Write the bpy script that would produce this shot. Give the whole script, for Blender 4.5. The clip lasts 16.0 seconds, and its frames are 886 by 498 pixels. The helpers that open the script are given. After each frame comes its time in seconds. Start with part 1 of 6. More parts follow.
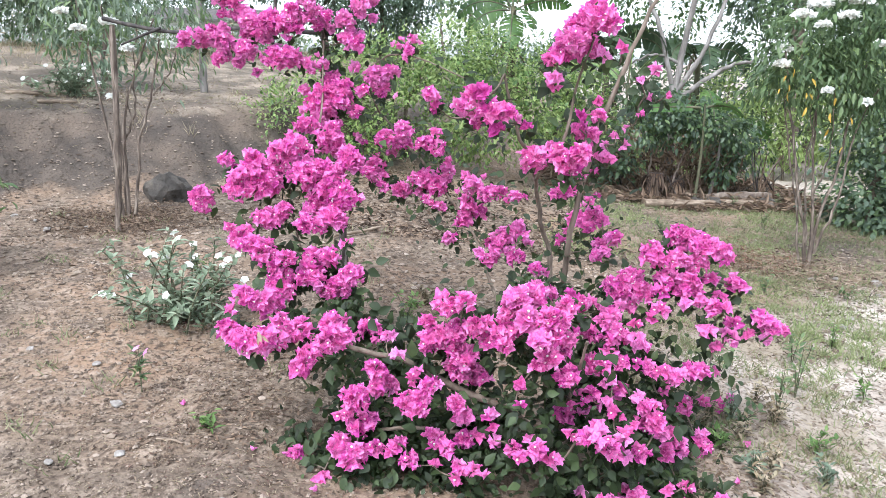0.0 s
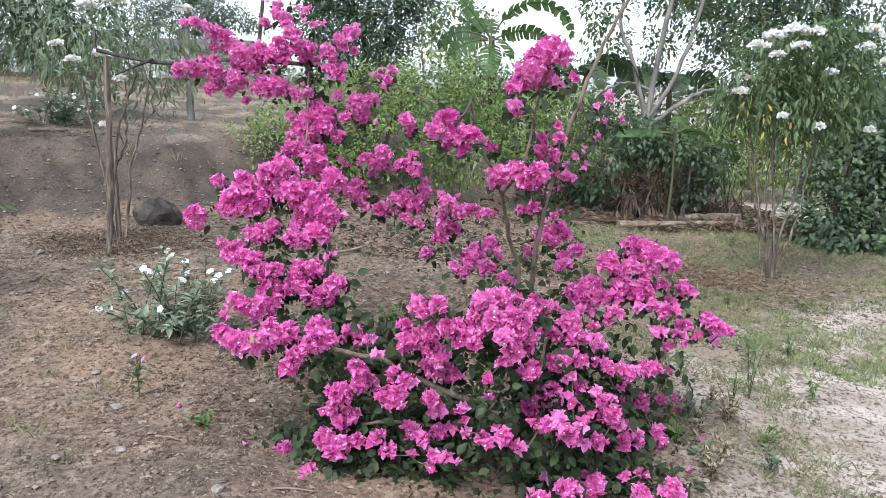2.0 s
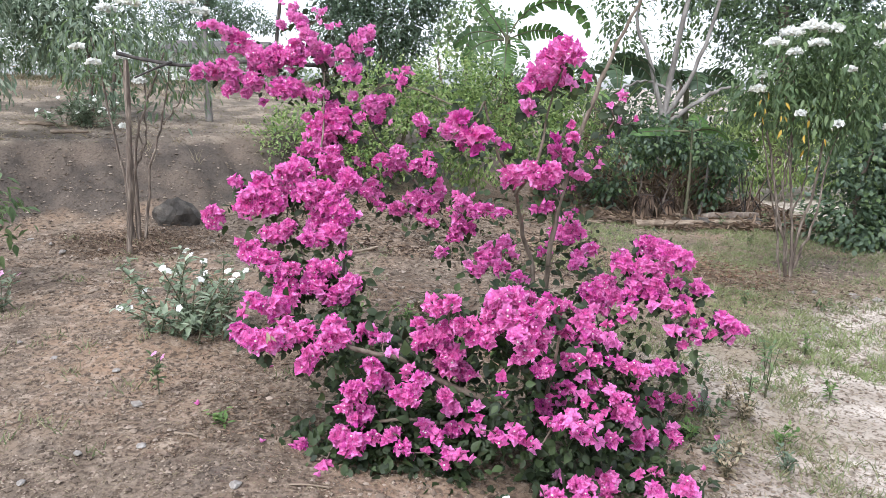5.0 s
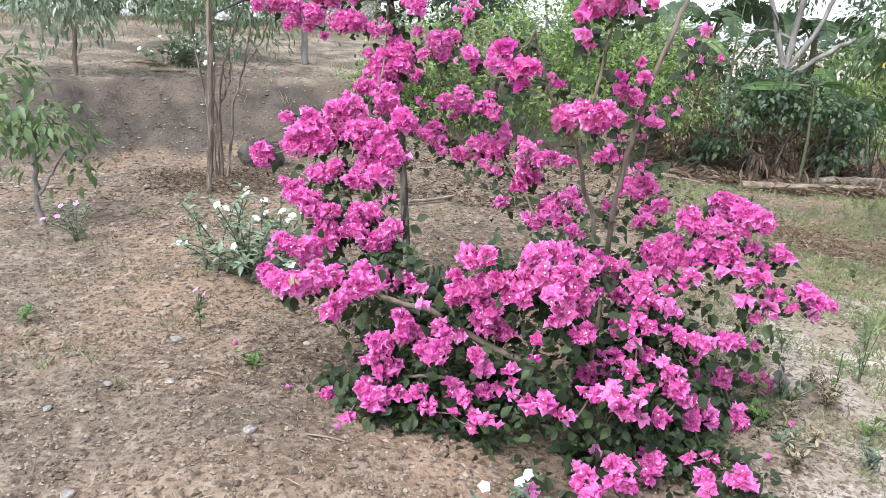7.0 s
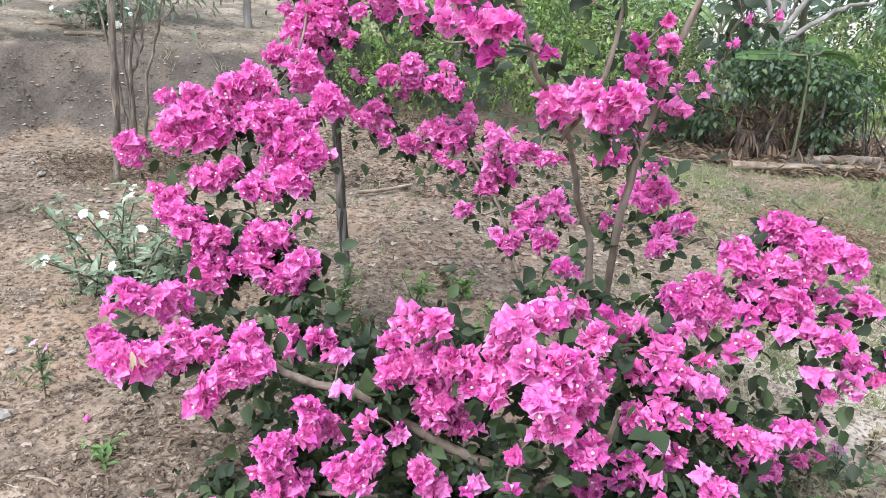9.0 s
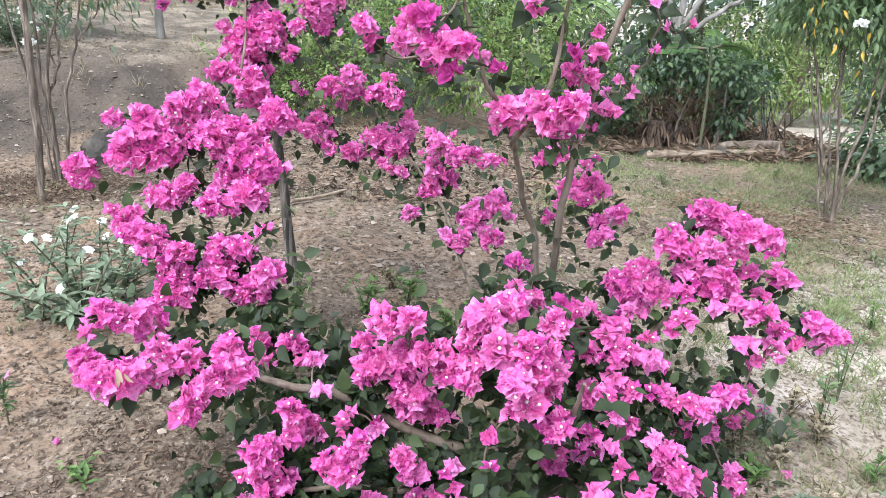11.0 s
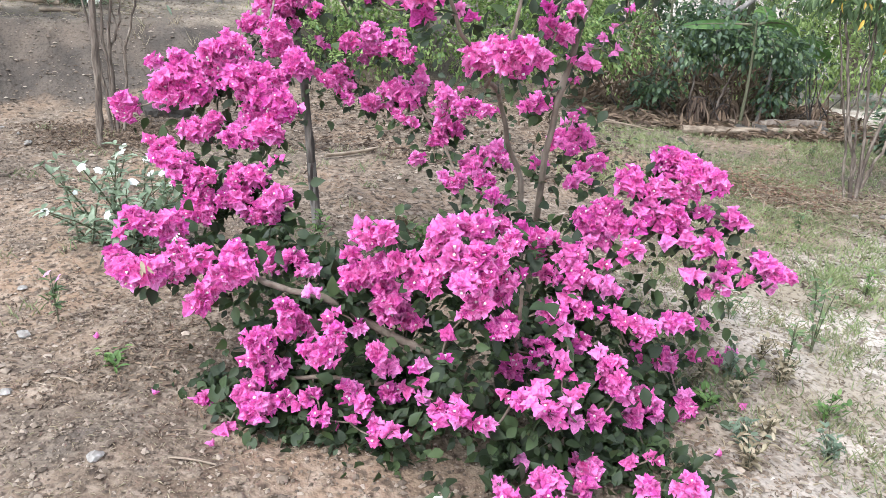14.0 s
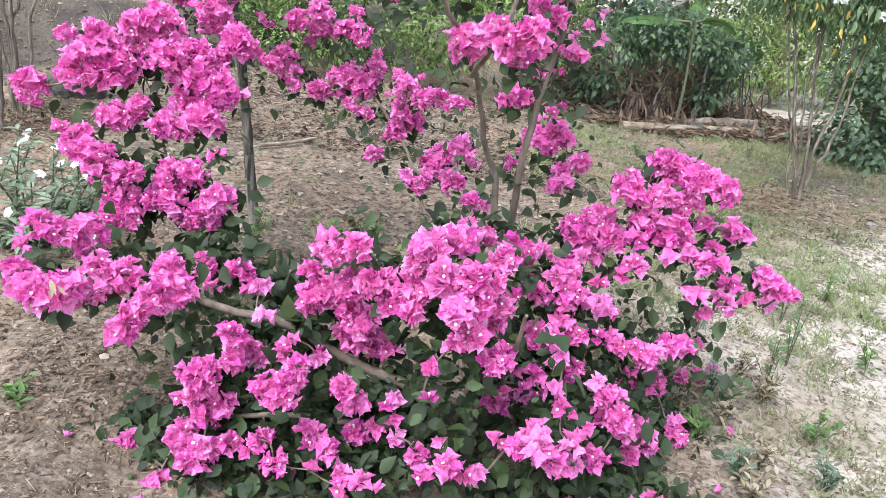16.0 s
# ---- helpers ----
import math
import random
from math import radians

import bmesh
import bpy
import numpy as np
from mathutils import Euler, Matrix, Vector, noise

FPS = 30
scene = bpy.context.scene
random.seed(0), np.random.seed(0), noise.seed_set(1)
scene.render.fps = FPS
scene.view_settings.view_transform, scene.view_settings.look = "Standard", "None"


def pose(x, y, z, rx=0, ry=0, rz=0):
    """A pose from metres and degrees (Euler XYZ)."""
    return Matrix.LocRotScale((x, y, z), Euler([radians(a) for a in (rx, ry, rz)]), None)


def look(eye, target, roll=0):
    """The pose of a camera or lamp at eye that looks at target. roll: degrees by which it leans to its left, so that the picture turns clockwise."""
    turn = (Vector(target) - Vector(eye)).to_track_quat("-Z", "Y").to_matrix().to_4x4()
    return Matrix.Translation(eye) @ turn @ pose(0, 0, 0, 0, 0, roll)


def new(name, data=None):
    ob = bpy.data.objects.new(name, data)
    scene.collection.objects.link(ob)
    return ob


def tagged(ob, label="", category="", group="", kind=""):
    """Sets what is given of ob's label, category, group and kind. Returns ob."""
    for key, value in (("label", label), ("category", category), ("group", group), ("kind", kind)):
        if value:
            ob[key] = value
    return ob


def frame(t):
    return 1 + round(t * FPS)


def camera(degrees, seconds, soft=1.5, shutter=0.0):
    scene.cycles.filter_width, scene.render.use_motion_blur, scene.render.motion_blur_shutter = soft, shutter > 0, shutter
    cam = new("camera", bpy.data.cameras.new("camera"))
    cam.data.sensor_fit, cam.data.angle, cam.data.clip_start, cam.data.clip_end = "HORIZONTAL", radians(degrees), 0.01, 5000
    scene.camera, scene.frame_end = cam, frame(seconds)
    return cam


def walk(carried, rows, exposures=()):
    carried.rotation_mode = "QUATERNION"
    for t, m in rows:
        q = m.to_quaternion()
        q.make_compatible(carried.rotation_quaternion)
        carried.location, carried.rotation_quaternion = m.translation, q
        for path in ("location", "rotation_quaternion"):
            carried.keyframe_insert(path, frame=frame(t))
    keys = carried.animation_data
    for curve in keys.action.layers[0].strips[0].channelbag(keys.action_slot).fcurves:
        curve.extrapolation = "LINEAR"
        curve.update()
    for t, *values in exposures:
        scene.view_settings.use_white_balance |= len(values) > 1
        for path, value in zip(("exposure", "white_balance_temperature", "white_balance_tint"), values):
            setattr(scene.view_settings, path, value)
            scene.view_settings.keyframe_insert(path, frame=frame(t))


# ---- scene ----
cam = camera(61.8, 16.0, 0.7)
PATH = [
    (0, (0.126, 0.012, 1.409), (0.042, 1.946, 0.907), 1.7),
    (0.5, (0.176, -0.065, 1.424), (0.093, 1.893, 1.025), 0.9),
    (1, (0.181, -0.098, 1.426), (0.066, 1.853, 1.002), 1.2),
    (1.5, (0.181, -0.134, 1.434), (0.112, 1.829, 1.058), 0.6),
    (2, (0.174, -0.259, 1.413), (0.13, 1.694, 0.982), 1.5),
    (2.5, (0.185, -0.349, 1.428), (0.126, 1.601, 0.989), 2.5),
    (3, (0.186, -0.369, 1.437), (0.097, 1.595, 1.069), 1.9),
    (3.2, (0.184, -0.347, 1.44), (0.079, 1.616, 1.074), 1.9),
    (5.5, (0.188, -0.278, 1.411), (0.108, 1.67, 0.965), 0.8),
    (6, (0.206, -0.273, 1.403), (0.137, 1.664, 0.912), 0.7),
    (6.5, (0.253, -0.233, 1.378), (0.091, 1.659, 0.751), -0.1),
    (7, (0.402, -0.037, 1.347), (0.038, 1.848, 0.786), 2.0),
    (7.5, (0.48, 0.175, 1.314), (0.201, 2.049, 0.675), 1.8),
    (8, (0.453, 0.456, 1.304), (0.143, 2.346, 0.729), 3.7),
    (8.5, (0.401, 0.637, 1.278), (0.077, 2.505, 0.641), 3.3),
    (9, (0.315, 0.87, 1.294), (0.041, 2.746, 0.656), 2.5),
    (9.2, (0.302, 0.906, 1.309), (0.043, 2.775, 0.645), 2.0),
    (11.3, (0.225, 0.7, 1.347), (0.167, 2.6, 0.725), 1.0),
    (11.5, (0.254, 0.67, 1.354), (0.104, 2.571, 0.749), 0.7),
    (12, (0.409, 0.521, 1.308), (0.111, 2.434, 0.807), 2.3),
    (12.5, (0.475, 0.444, 1.315), (0.209, 2.342, 0.746), 1.6),
    (13, (0.481, 0.412, 1.315), (0.249, 2.3, 0.697), 2.1),
    (13.5, (0.472, 0.413, 1.311), (0.228, 2.291, 0.669), 1.3),
    (14, (0.46, 0.446, 1.297), (0.255, 2.31, 0.603), 2.1),
    (14.5, (0.441, 0.505, 1.285), (0.265, 2.366, 0.573), 2.4),
    (15, (0.404, 0.549, 1.272), (0.239, 2.415, 0.569), 3.2),
    (15.5, (0.393, 0.583, 1.264), (0.222, 2.435, 0.528), 3.2),
    (16, (0.292, 0.741, 1.244), (0.295, 2.611, 0.535), 4.8),
]
EXPOSURES = ((0, 1.57, 5740, 10.2), (0.5, 1.41, 5740, 10.5), (1.5, 1.32, 5760, 11), (2, 1.1, 5780, 12), (2.5, 1.15, 5820, 12.5), (3.2, 1.25, 5820, 11.5), (5.5, 1.2, 5880, 12.3), (6, 1.24, 5880, 12), (6.6, 1.45, 5920, 10.5), (7.5, 1.5, 5800, 9.6), (9, 1.57, 5760, 8.8), (16, 1.57, 5760, 8.8))
walk(cam, [(t, look(eye, target, roll)) for t, eye, target, roll in PATH], EXPOSURES)

# ---- light: a bright overcast sky ----
SUN_EL, SUN_AZ = 55.0, -150.0
world = bpy.data.worlds.new("overcast_sky")
scene.world = world
world.use_nodes = True
wn, wl = world.node_tree.nodes, world.node_tree.links
sky = wn.new("ShaderNodeTexSky")
sky.sky_type, sky.sun_disc = "NISHITA", False
sky.sun_elevation, sky.sun_rotation = radians(SUN_EL), radians(SUN_AZ)
sky.dust_density, sky.air_density, sky.ozone_density = 1.5, 1.0, 1.0
hazed = wn.new("ShaderNodeHueSaturation")
hazed.inputs["Saturation"].default_value = 0.22
hazed.inputs["Value"].default_value = 1.0
wl.new(sky.outputs[0], hazed.inputs["Color"])
wl.new(hazed.outputs[0], wn["Background"].inputs[0])
wn["Background"].inputs[1].default_value = 0.15
sun_data = bpy.data.lights.new("sun", "SUN")
sun_data.energy, sun_data.angle, sun_data.color = 1.3, radians(25), (1.0, 0.96, 0.9)
sun = new("sun", sun_data)
sun_dir = Vector((math.sin(radians(SUN_AZ)) * math.cos(radians(SUN_EL)), math.cos(radians(SUN_AZ)) * math.cos(radians(SUN_EL)), math.sin(radians(SUN_EL))))
sun.matrix_world = look(sun_dir * 30, (0, 0, 0))


# ---- materials ----
def material(name, rough=0.7):
    m = bpy.data.materials.new(name)
    m.use_nodes = True
    n = m.node_tree.nodes
    n["Principled BSDF"].inputs["Roughness"].default_value = rough
    return m, n, m.node_tree.links


def ramp(n, colours):
    r = n.new("ShaderNodeValToRGB")
    e = r.color_ramp.elements
    while len(e) < len(colours):
        e.new(0.5)
    for i, c in enumerate(colours):
        e[i].position = i / (len(colours) - 1)
        e[i].color = (*c, 1)
    return r


def leaf_material(name, colours, translucent=0.35, rough=0.5, vein=0.15, scale=40.0, by_object=0.3):
    """Thin leaf or petal: hue by island and object, fine mottling, some light passing through."""
    m, n, l = material(name, rough)
    geo, info = n.new("ShaderNodeNewGeometry"), n.new("ShaderNodeObjectInfo")
    mixed = n.new("ShaderNodeMath")
    mixed.operation, mixed.inputs[1].default_value = "MULTIPLY", 1.0 - by_object
    l.new(geo.outputs["Random Per Island"], mixed.inputs[0])
    own = n.new("ShaderNodeMath")
    own.operation, own.inputs[1].default_value = "MULTIPLY_ADD", by_object
    l.new(info.outputs["Random"], own.inputs[0])
    l.new(mixed.outputs[0], own.inputs[2])
    r = ramp(n, colours)
    l.new(own.outputs[0], r.inputs[0])
    tex, pos = n.new("ShaderNodeTexNoise"), n.new("ShaderNodeTexCoord")
    tex.inputs["Scale"].default_value = scale
    l.new(pos.outputs["Object"], tex.inputs["Vector"])
    val = n.new("ShaderNodeMapRange")
    val.inputs["To Min"].default_value, val.inputs["To Max"].default_value = 1 - vein * 2, 1 + vein * 2
    l.new(tex.outputs[0], val.inputs[0])
    hs = n.new("ShaderNodeHueSaturation")
    l.new(val.outputs[0], hs.inputs["Value"])
    l.new(r.outputs[0], hs.inputs["Color"])
    p = n["Principled BSDF"]
    l.new(hs.outputs[0], p.inputs["Base Color"])
    tr, mx = n.new("ShaderNodeBsdfTranslucent"), n.new("ShaderNodeMixShader")
    l.new(hs.outputs[0], tr.inputs[0])
    mx.inputs[0].default_value = translucent
    l.new(p.outputs[0], mx.inputs[1])
    l.new(tr.outputs[0], mx.inputs[2])
    l.new(mx.outputs[0], n["Material Output"].inputs[0])
    return m


def rough_material(name, colours, scale=8.0, stretch=(1, 1, 1), bump=0.4, rough=0.85, fine=60.0):
    """Bark, wood or stone: two scales of noise for colour, and relief."""
    m, n, l = material(name, rough)
    pos, mp = n.new("ShaderNodeTexCoord"), n.new("ShaderNodeMapping")
    mp.inputs["Scale"].default_value = stretch
    l.new(pos.outputs["Object"], mp.inputs[0])
    a, b = n.new("ShaderNodeTexNoise"), n.new("ShaderNodeTexNoise")
    a.inputs["Scale"].default_value, b.inputs["Scale"].default_value = scale, fine
    a.inputs["Detail"].default_value = 6
    l.new(mp.outputs[0], a.inputs["Vector"])
    l.new(mp.outputs[0], b.inputs["Vector"])
    s = n.new("ShaderNodeMath")
    s.operation, s.inputs[1].default_value = "MULTIPLY_ADD", 0.35
    l.new(b.outputs[0], s.inputs[0])
    half = n.new("ShaderNodeMath")
    half.operation, half.inputs[1].default_value, half.inputs[2].default_value = "MULTIPLY_ADD", 2.1, -0.72
    l.new(a.outputs[0], half.inputs[0])
    l.new(half.outputs[0], s.inputs[2])
    r = ramp(n, colours)
    l.new(s.outputs[0], r.inputs[0])
    l.new(r.outputs[0], n["Principled BSDF"].inputs["Base Color"])
    bp = n.new("ShaderNodeBump")
    bp.inputs["Strength"].default_value, bp.inputs["Distance"].default_value = bump, 0.02
    l.new(s.outputs[0], bp.inputs["Height"])
    l.new(bp.outputs[0], n["Principled BSDF"].inputs["Normal"])
    return m


def soil_material():
    m, n, l = material("bare_soil", 0.95)
    pos = n.new("ShaderNodeTexCoord")

    def tex(scale, detail=5.0, rough=0.55):
        t = n.new("ShaderNodeTexNoise")
        t.inputs["Scale"].default_value, t.inputs["Detail"].default_value, t.inputs["Roughness"].default_value = scale, detail, rough
        l.new(pos.outputs["Object"], t.inputs["Vector"])
        return t.outputs[0]

    def mix(fac, a, b, lo=0.35, hi=0.65):
        mr = n.new("ShaderNodeMapRange")
        mr.inputs["From Min"].default_value, mr.inputs["From Max"].default_value = lo, hi
        l.new(fac, mr.inputs[0])
        x = n.new("ShaderNodeMix")
        x.data_type = "RGBA"
        l.new(mr.outputs[0], x.inputs["Factor"])
        for socket, v in ((x.inputs["A"], a), (x.inputs["B"], b)):
            if isinstance(v, tuple):
                socket.default_value = (*v, 1)
            else:
                l.new(v, socket)
        return x.outputs["Result"]

    brown = mix(tex(2.3), (0.115, 0.085, 0.059), (0.20, 0.152, 0.108))
    brown = mix(tex(0.8, 3.0), brown, (0.265, 0.176, 0.112), 0.43, 0.64)
    brown = mix(tex(14.0), brown, (0.35, 0.275, 0.205), 0.48, 0.75)
    brown = mix(tex(30.0, 0.5, 0.5), (0.085, 0.058, 0.038), brown, 0.28, 0.44)
    pale = mix(tex(3.2), (0.34, 0.287, 0.23), (0.53, 0.465, 0.395))
    pale = mix(tex(26.0, 0.5, 0.5), (0.22, 0.18, 0.138), pale, 0.28, 0.44)
    # trodden earth and turf root break the sand into patches
    pale = mix(tex(0.75, 3.0), pale, (0.26, 0.212, 0.15), 0.54, 0.64)
    # pale sand washes out towards +x, the bank is greyer earth
    at = n.new("ShaderNodeSeparateXYZ")
    l.new(pos.outputs["Object"], at.inputs[0])
    wander = n.new("ShaderNodeMath")
    wander.operation, wander.inputs[1].default_value = "MULTIPLY_ADD", 2.4
    l.new(tex(0.55), wander.inputs[0])
    l.new(at.outputs["X"], wander.inputs[2])
    back = n.new("ShaderNodeMapRange")
    back.inputs["From Min"].default_value, back.inputs["From Max"].default_value, back.inputs["To Max"].default_value = 4.0, 6.8, -3.4
    l.new(at.outputs["Y"], back.inputs[0])
    lean = n.new("ShaderNodeMath")
    l.new(wander.outputs[0], lean.inputs[0])
    l.new(back.outputs[0], lean.inputs[1])
    ground = mix(lean.outputs[0], brown, pale, 1.95, 2.65)
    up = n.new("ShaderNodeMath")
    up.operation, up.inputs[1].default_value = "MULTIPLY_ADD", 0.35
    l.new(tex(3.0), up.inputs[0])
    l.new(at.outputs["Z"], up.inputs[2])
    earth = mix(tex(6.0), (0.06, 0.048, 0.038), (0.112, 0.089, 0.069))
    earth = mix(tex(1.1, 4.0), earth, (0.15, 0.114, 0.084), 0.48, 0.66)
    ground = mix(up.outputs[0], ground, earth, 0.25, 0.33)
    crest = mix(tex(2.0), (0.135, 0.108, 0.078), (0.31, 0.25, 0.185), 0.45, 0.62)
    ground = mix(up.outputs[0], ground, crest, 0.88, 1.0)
    speck = mix(tex(55.0, 1.0), (0.35, 0.31, 0.27), (1.0, 1.0, 1.0), 0.30, 0.48)
    mul = n.new("ShaderNodeMix")
    mul.data_type, mul.blend_type = "RGBA", "MULTIPLY"
    mul.inputs["Factor"].default_value = 0.7
    l.new(ground, mul.inputs["A"])
    l.new(speck, mul.inputs["B"])
    l.new(mul.outputs["Result"], n["Principled BSDF"].inputs["Base Color"])
    hgt = n.new("ShaderNodeMath")
    hgt.operation, hgt.inputs[1].default_value = "MULTIPLY_ADD", 0.22
    l.new(tex(110.0, 1.0), hgt.inputs[0])
    l.new(tex(20.0, 3.0, 0.5), hgt.inputs[2])
    bp = n.new("ShaderNodeBump")
    bp.inputs["Strength"].default_value, bp.inputs["Distance"].default_value = 0.8, 0.022
    l.new(hgt.outputs[0], bp.inputs["Height"])
    l.new(bp.outputs[0], n["Principled BSDF"].inputs["Normal"])
    return m


SOIL = soil_material()
BRACT = leaf_material("magenta_bract", [(0.52, 0.05, 0.33), (0.65, 0.10, 0.42), (0.76, 0.165, 0.46), (0.80, 0.235, 0.55), (0.84, 0.29, 0.63), (0.85, 0.345, 0.67)], 0.36, 0.65, 0.22, 130, 0.2)
WARM_BRACT = leaf_material("rose_bract", [(0.54, 0.055, 0.33), (0.67, 0.105, 0.42), (0.77, 0.175, 0.47), (0.81, 0.25, 0.56), (0.86, 0.31, 0.63), (0.87, 0.355, 0.66)], 0.38, 0.65, 0.22, 130, 0.2)
PALE_BRACT = leaf_material("fading_bract", [(0.72, 0.16, 0.51), (0.79, 0.24, 0.57), (0.80, 0.30, 0.57), (0.70, 0.14, 0.49)], 0.35, 0.55, 0.1, 60)
WHITE_PETAL = leaf_material("white_petal", [(0.72, 0.72, 0.68), (0.82, 0.82, 0.78), (0.80, 0.78, 0.66)], 0.3, 0.6, 0.05)
PINK_PETAL = leaf_material("pale_pink_petal", [(0.70, 0.30, 0.55), (0.78, 0.45, 0.66)], 0.3, 0.6, 0.05)
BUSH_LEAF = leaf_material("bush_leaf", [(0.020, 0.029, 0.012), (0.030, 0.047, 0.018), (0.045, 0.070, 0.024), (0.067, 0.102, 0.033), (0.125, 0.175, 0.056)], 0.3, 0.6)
LIGHT_LEAF = leaf_material("light_green_leaf", [(0.17, 0.24, 0.075), (0.28, 0.37, 0.125), (0.39, 0.48, 0.18), (0.50, 0.58, 0.26)], 0.55, 0.5)
MID_LEAF = leaf_material("mid_green_leaf", [(0.07, 0.115, 0.05), (0.115, 0.175, 0.075), (0.17, 0.24, 0.10), (0.25, 0.325, 0.15)], 0.42, 0.45)
DARK_LEAF = leaf_material("dark_green_leaf", [(0.07, 0.108, 0.072), (0.115, 0.165, 0.102), (0.175, 0.235, 0.14)], 0.42, 0.4)
GREY_LEAF = leaf_material("grey_green_leaf", [(0.11, 0.16, 0.105), (0.17, 0.225, 0.15), (0.235, 0.30, 0.20), (0.32, 0.37, 0.25)], 0.45, 0.5)
BANANA = leaf_material("banana_leaf", [(0.055, 0.12, 0.03), (0.09, 0.17, 0.045), (0.13, 0.22, 0.06)], 0.4, 0.4, 0.12, 8)
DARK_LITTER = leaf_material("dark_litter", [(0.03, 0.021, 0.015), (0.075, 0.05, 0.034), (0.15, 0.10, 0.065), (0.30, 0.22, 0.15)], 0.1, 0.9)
RED_LITTER = leaf_material("red_brown_litter", [(0.06, 0.032, 0.022), (0.12, 0.066, 0.042), (0.20, 0.115, 0.07), (0.32, 0.22, 0.14)], 0.1, 0.85)
DRY_LEAF = leaf_material("dry_leaf", [(0.055, 0.038, 0.026), (0.13, 0.088, 0.058), (0.25, 0.175, 0.115), (0.09, 0.064, 0.045)], 0.15, 0.8)
YELLOW_LEAF = leaf_material("yellowed_leaf", [(0.45, 0.28, 0.03), (0.55, 0.38, 0.06), (0.40, 0.18, 0.05)], 0.3, 0.6)
GRASS = leaf_material("grass", [(0.09, 0.125, 0.05), (0.15, 0.19, 0.08), (0.25, 0.265, 0.13), (0.38, 0.33, 0.21)], 0.3, 0.6)
SHRUB_BARK = rough_material("pale_brown_bark", [(0.05, 0.037, 0.029), (0.15, 0.115, 0.088), (0.34, 0.28, 0.22)], 30, (1, 1, 0.16), 1.0)
GREEN_GRASS = leaf_material("green_grass", [(0.14, 0.195, 0.07), (0.21, 0.27, 0.10), (0.29, 0.34, 0.14), (0.40, 0.38, 0.22)], 0.35, 0.6)
ROTTEN = rough_material("rotten_brown_wood", [(0.012, 0.007, 0.005), (0.04, 0.024, 0.015), (0.12, 0.068, 0.038)], 40, bump=1.0)
DRY_STALK = rough_material("dry_stalk", [(0.05, 0.03, 0.02), (0.11, 0.07, 0.046), (0.2, 0.135, 0.09)], 20, (1, 1, 0.3))
BARK = rough_material("grey_brown_bark", [(0.07, 0.052, 0.04), (0.15, 0.115, 0.09), (0.28, 0.23, 0.18)], 18, (1, 1, 0.3))
PALE_BARK = rough_material("pale_grey_bark", [(0.10, 0.088, 0.077), (0.19, 0.172, 0.152), (0.32, 0.297, 0.27)], 10, (1, 1, 0.35))
STEM_BARK = rough_material("bush_stem", [(0.078, 0.057, 0.041), (0.15, 0.115, 0.084), (0.25, 0.20, 0.155)], 25, (1, 1, 0.3))
OLD_WOOD = rough_material("weathered_wood", [(0.012, 0.009, 0.008), (0.045, 0.036, 0.03), (0.10, 0.083, 0.07), (0.24, 0.205, 0.175)], 26, (1, 1, 0.16), 1.0)
LOG_WOOD = rough_material("bleached_log", [(0.09, 0.062, 0.042), (0.22, 0.165, 0.115), (0.40, 0.32, 0.235)], 14, (0.35, 1, 1), 0.9)
STONE = rough_material("pale_stone", [(0.17, 0.148, 0.125), (0.27, 0.245, 0.215), (0.40, 0.38, 0.35)], 20, bump=0.3)
DARK_STONE = rough_material("dark_stone", [(0.03, 0.026, 0.022), (0.065, 0.056, 0.046), (0.14, 0.12, 0.095)], 9, bump=1.0)
PEBBLE = leaf_material("pebbles", [(0.075, 0.055, 0.039), (0.12, 0.088, 0.063), (0.19, 0.145, 0.105), (0.33, 0.265, 0.205), (0.52, 0.46, 0.39)], 0.0, 0.9, 0.1)
LITTER = leaf_material("dry_litter", [(0.06, 0.04, 0.026), (0.13, 0.09, 0.06), (0.21, 0.15, 0.10), (0.42, 0.34, 0.25)], 0.05, 0.9, 0.1)
PLASTER = rough_material("limewashed_wall", [(0.55, 0.56, 0.52), (0.66, 0.67, 0.62), (0.72, 0.72, 0.68)], 3, bump=0.1)
ROOF = rough_material("roof_tile", [(0.06, 0.055, 0.05), (0.10, 0.09, 0.085), (0.15, 0.135, 0.125)], 6)
STRAW = leaf_material("dry_straw", [(0.13, 0.10, 0.06), (0.25, 0.20, 0.12), (0.42, 0.35, 0.24), (0.17, 0.17, 0.08)], 0.2, 0.8)
DARK_BARK = rough_material("dark_bark", [(0.018, 0.015, 0.014), (0.04, 0.034, 0.03), (0.085, 0.072, 0.06)], 20, (1, 1, 0.3))
SMALL_LEAF = leaf_material("fresh_green_leaf", [(0.06, 0.115, 0.03), (0.11, 0.19, 0.05), (0.17, 0.27, 0.075), (0.26, 0.35, 0.12)], 0.35, 0.5)
HANGING_LEAF = leaf_material("hanging_banana_leaf", [(0.05, 0.085, 0.045), (0.07, 0.11, 0.055), (0.10, 0.15, 0.07)], 0.3, 0.45, 0.12, 8)
PALE_LEAF = leaf_material("pale_grey_leaf", [(0.10, 0.145, 0.085), (0.19, 0.245, 0.15), (0.30, 0.36, 0.24), (0.44, 0.48, 0.37)], 0.3, 0.5)


# ---- mesh helpers ----
RNG = np.random.default_rng(7)


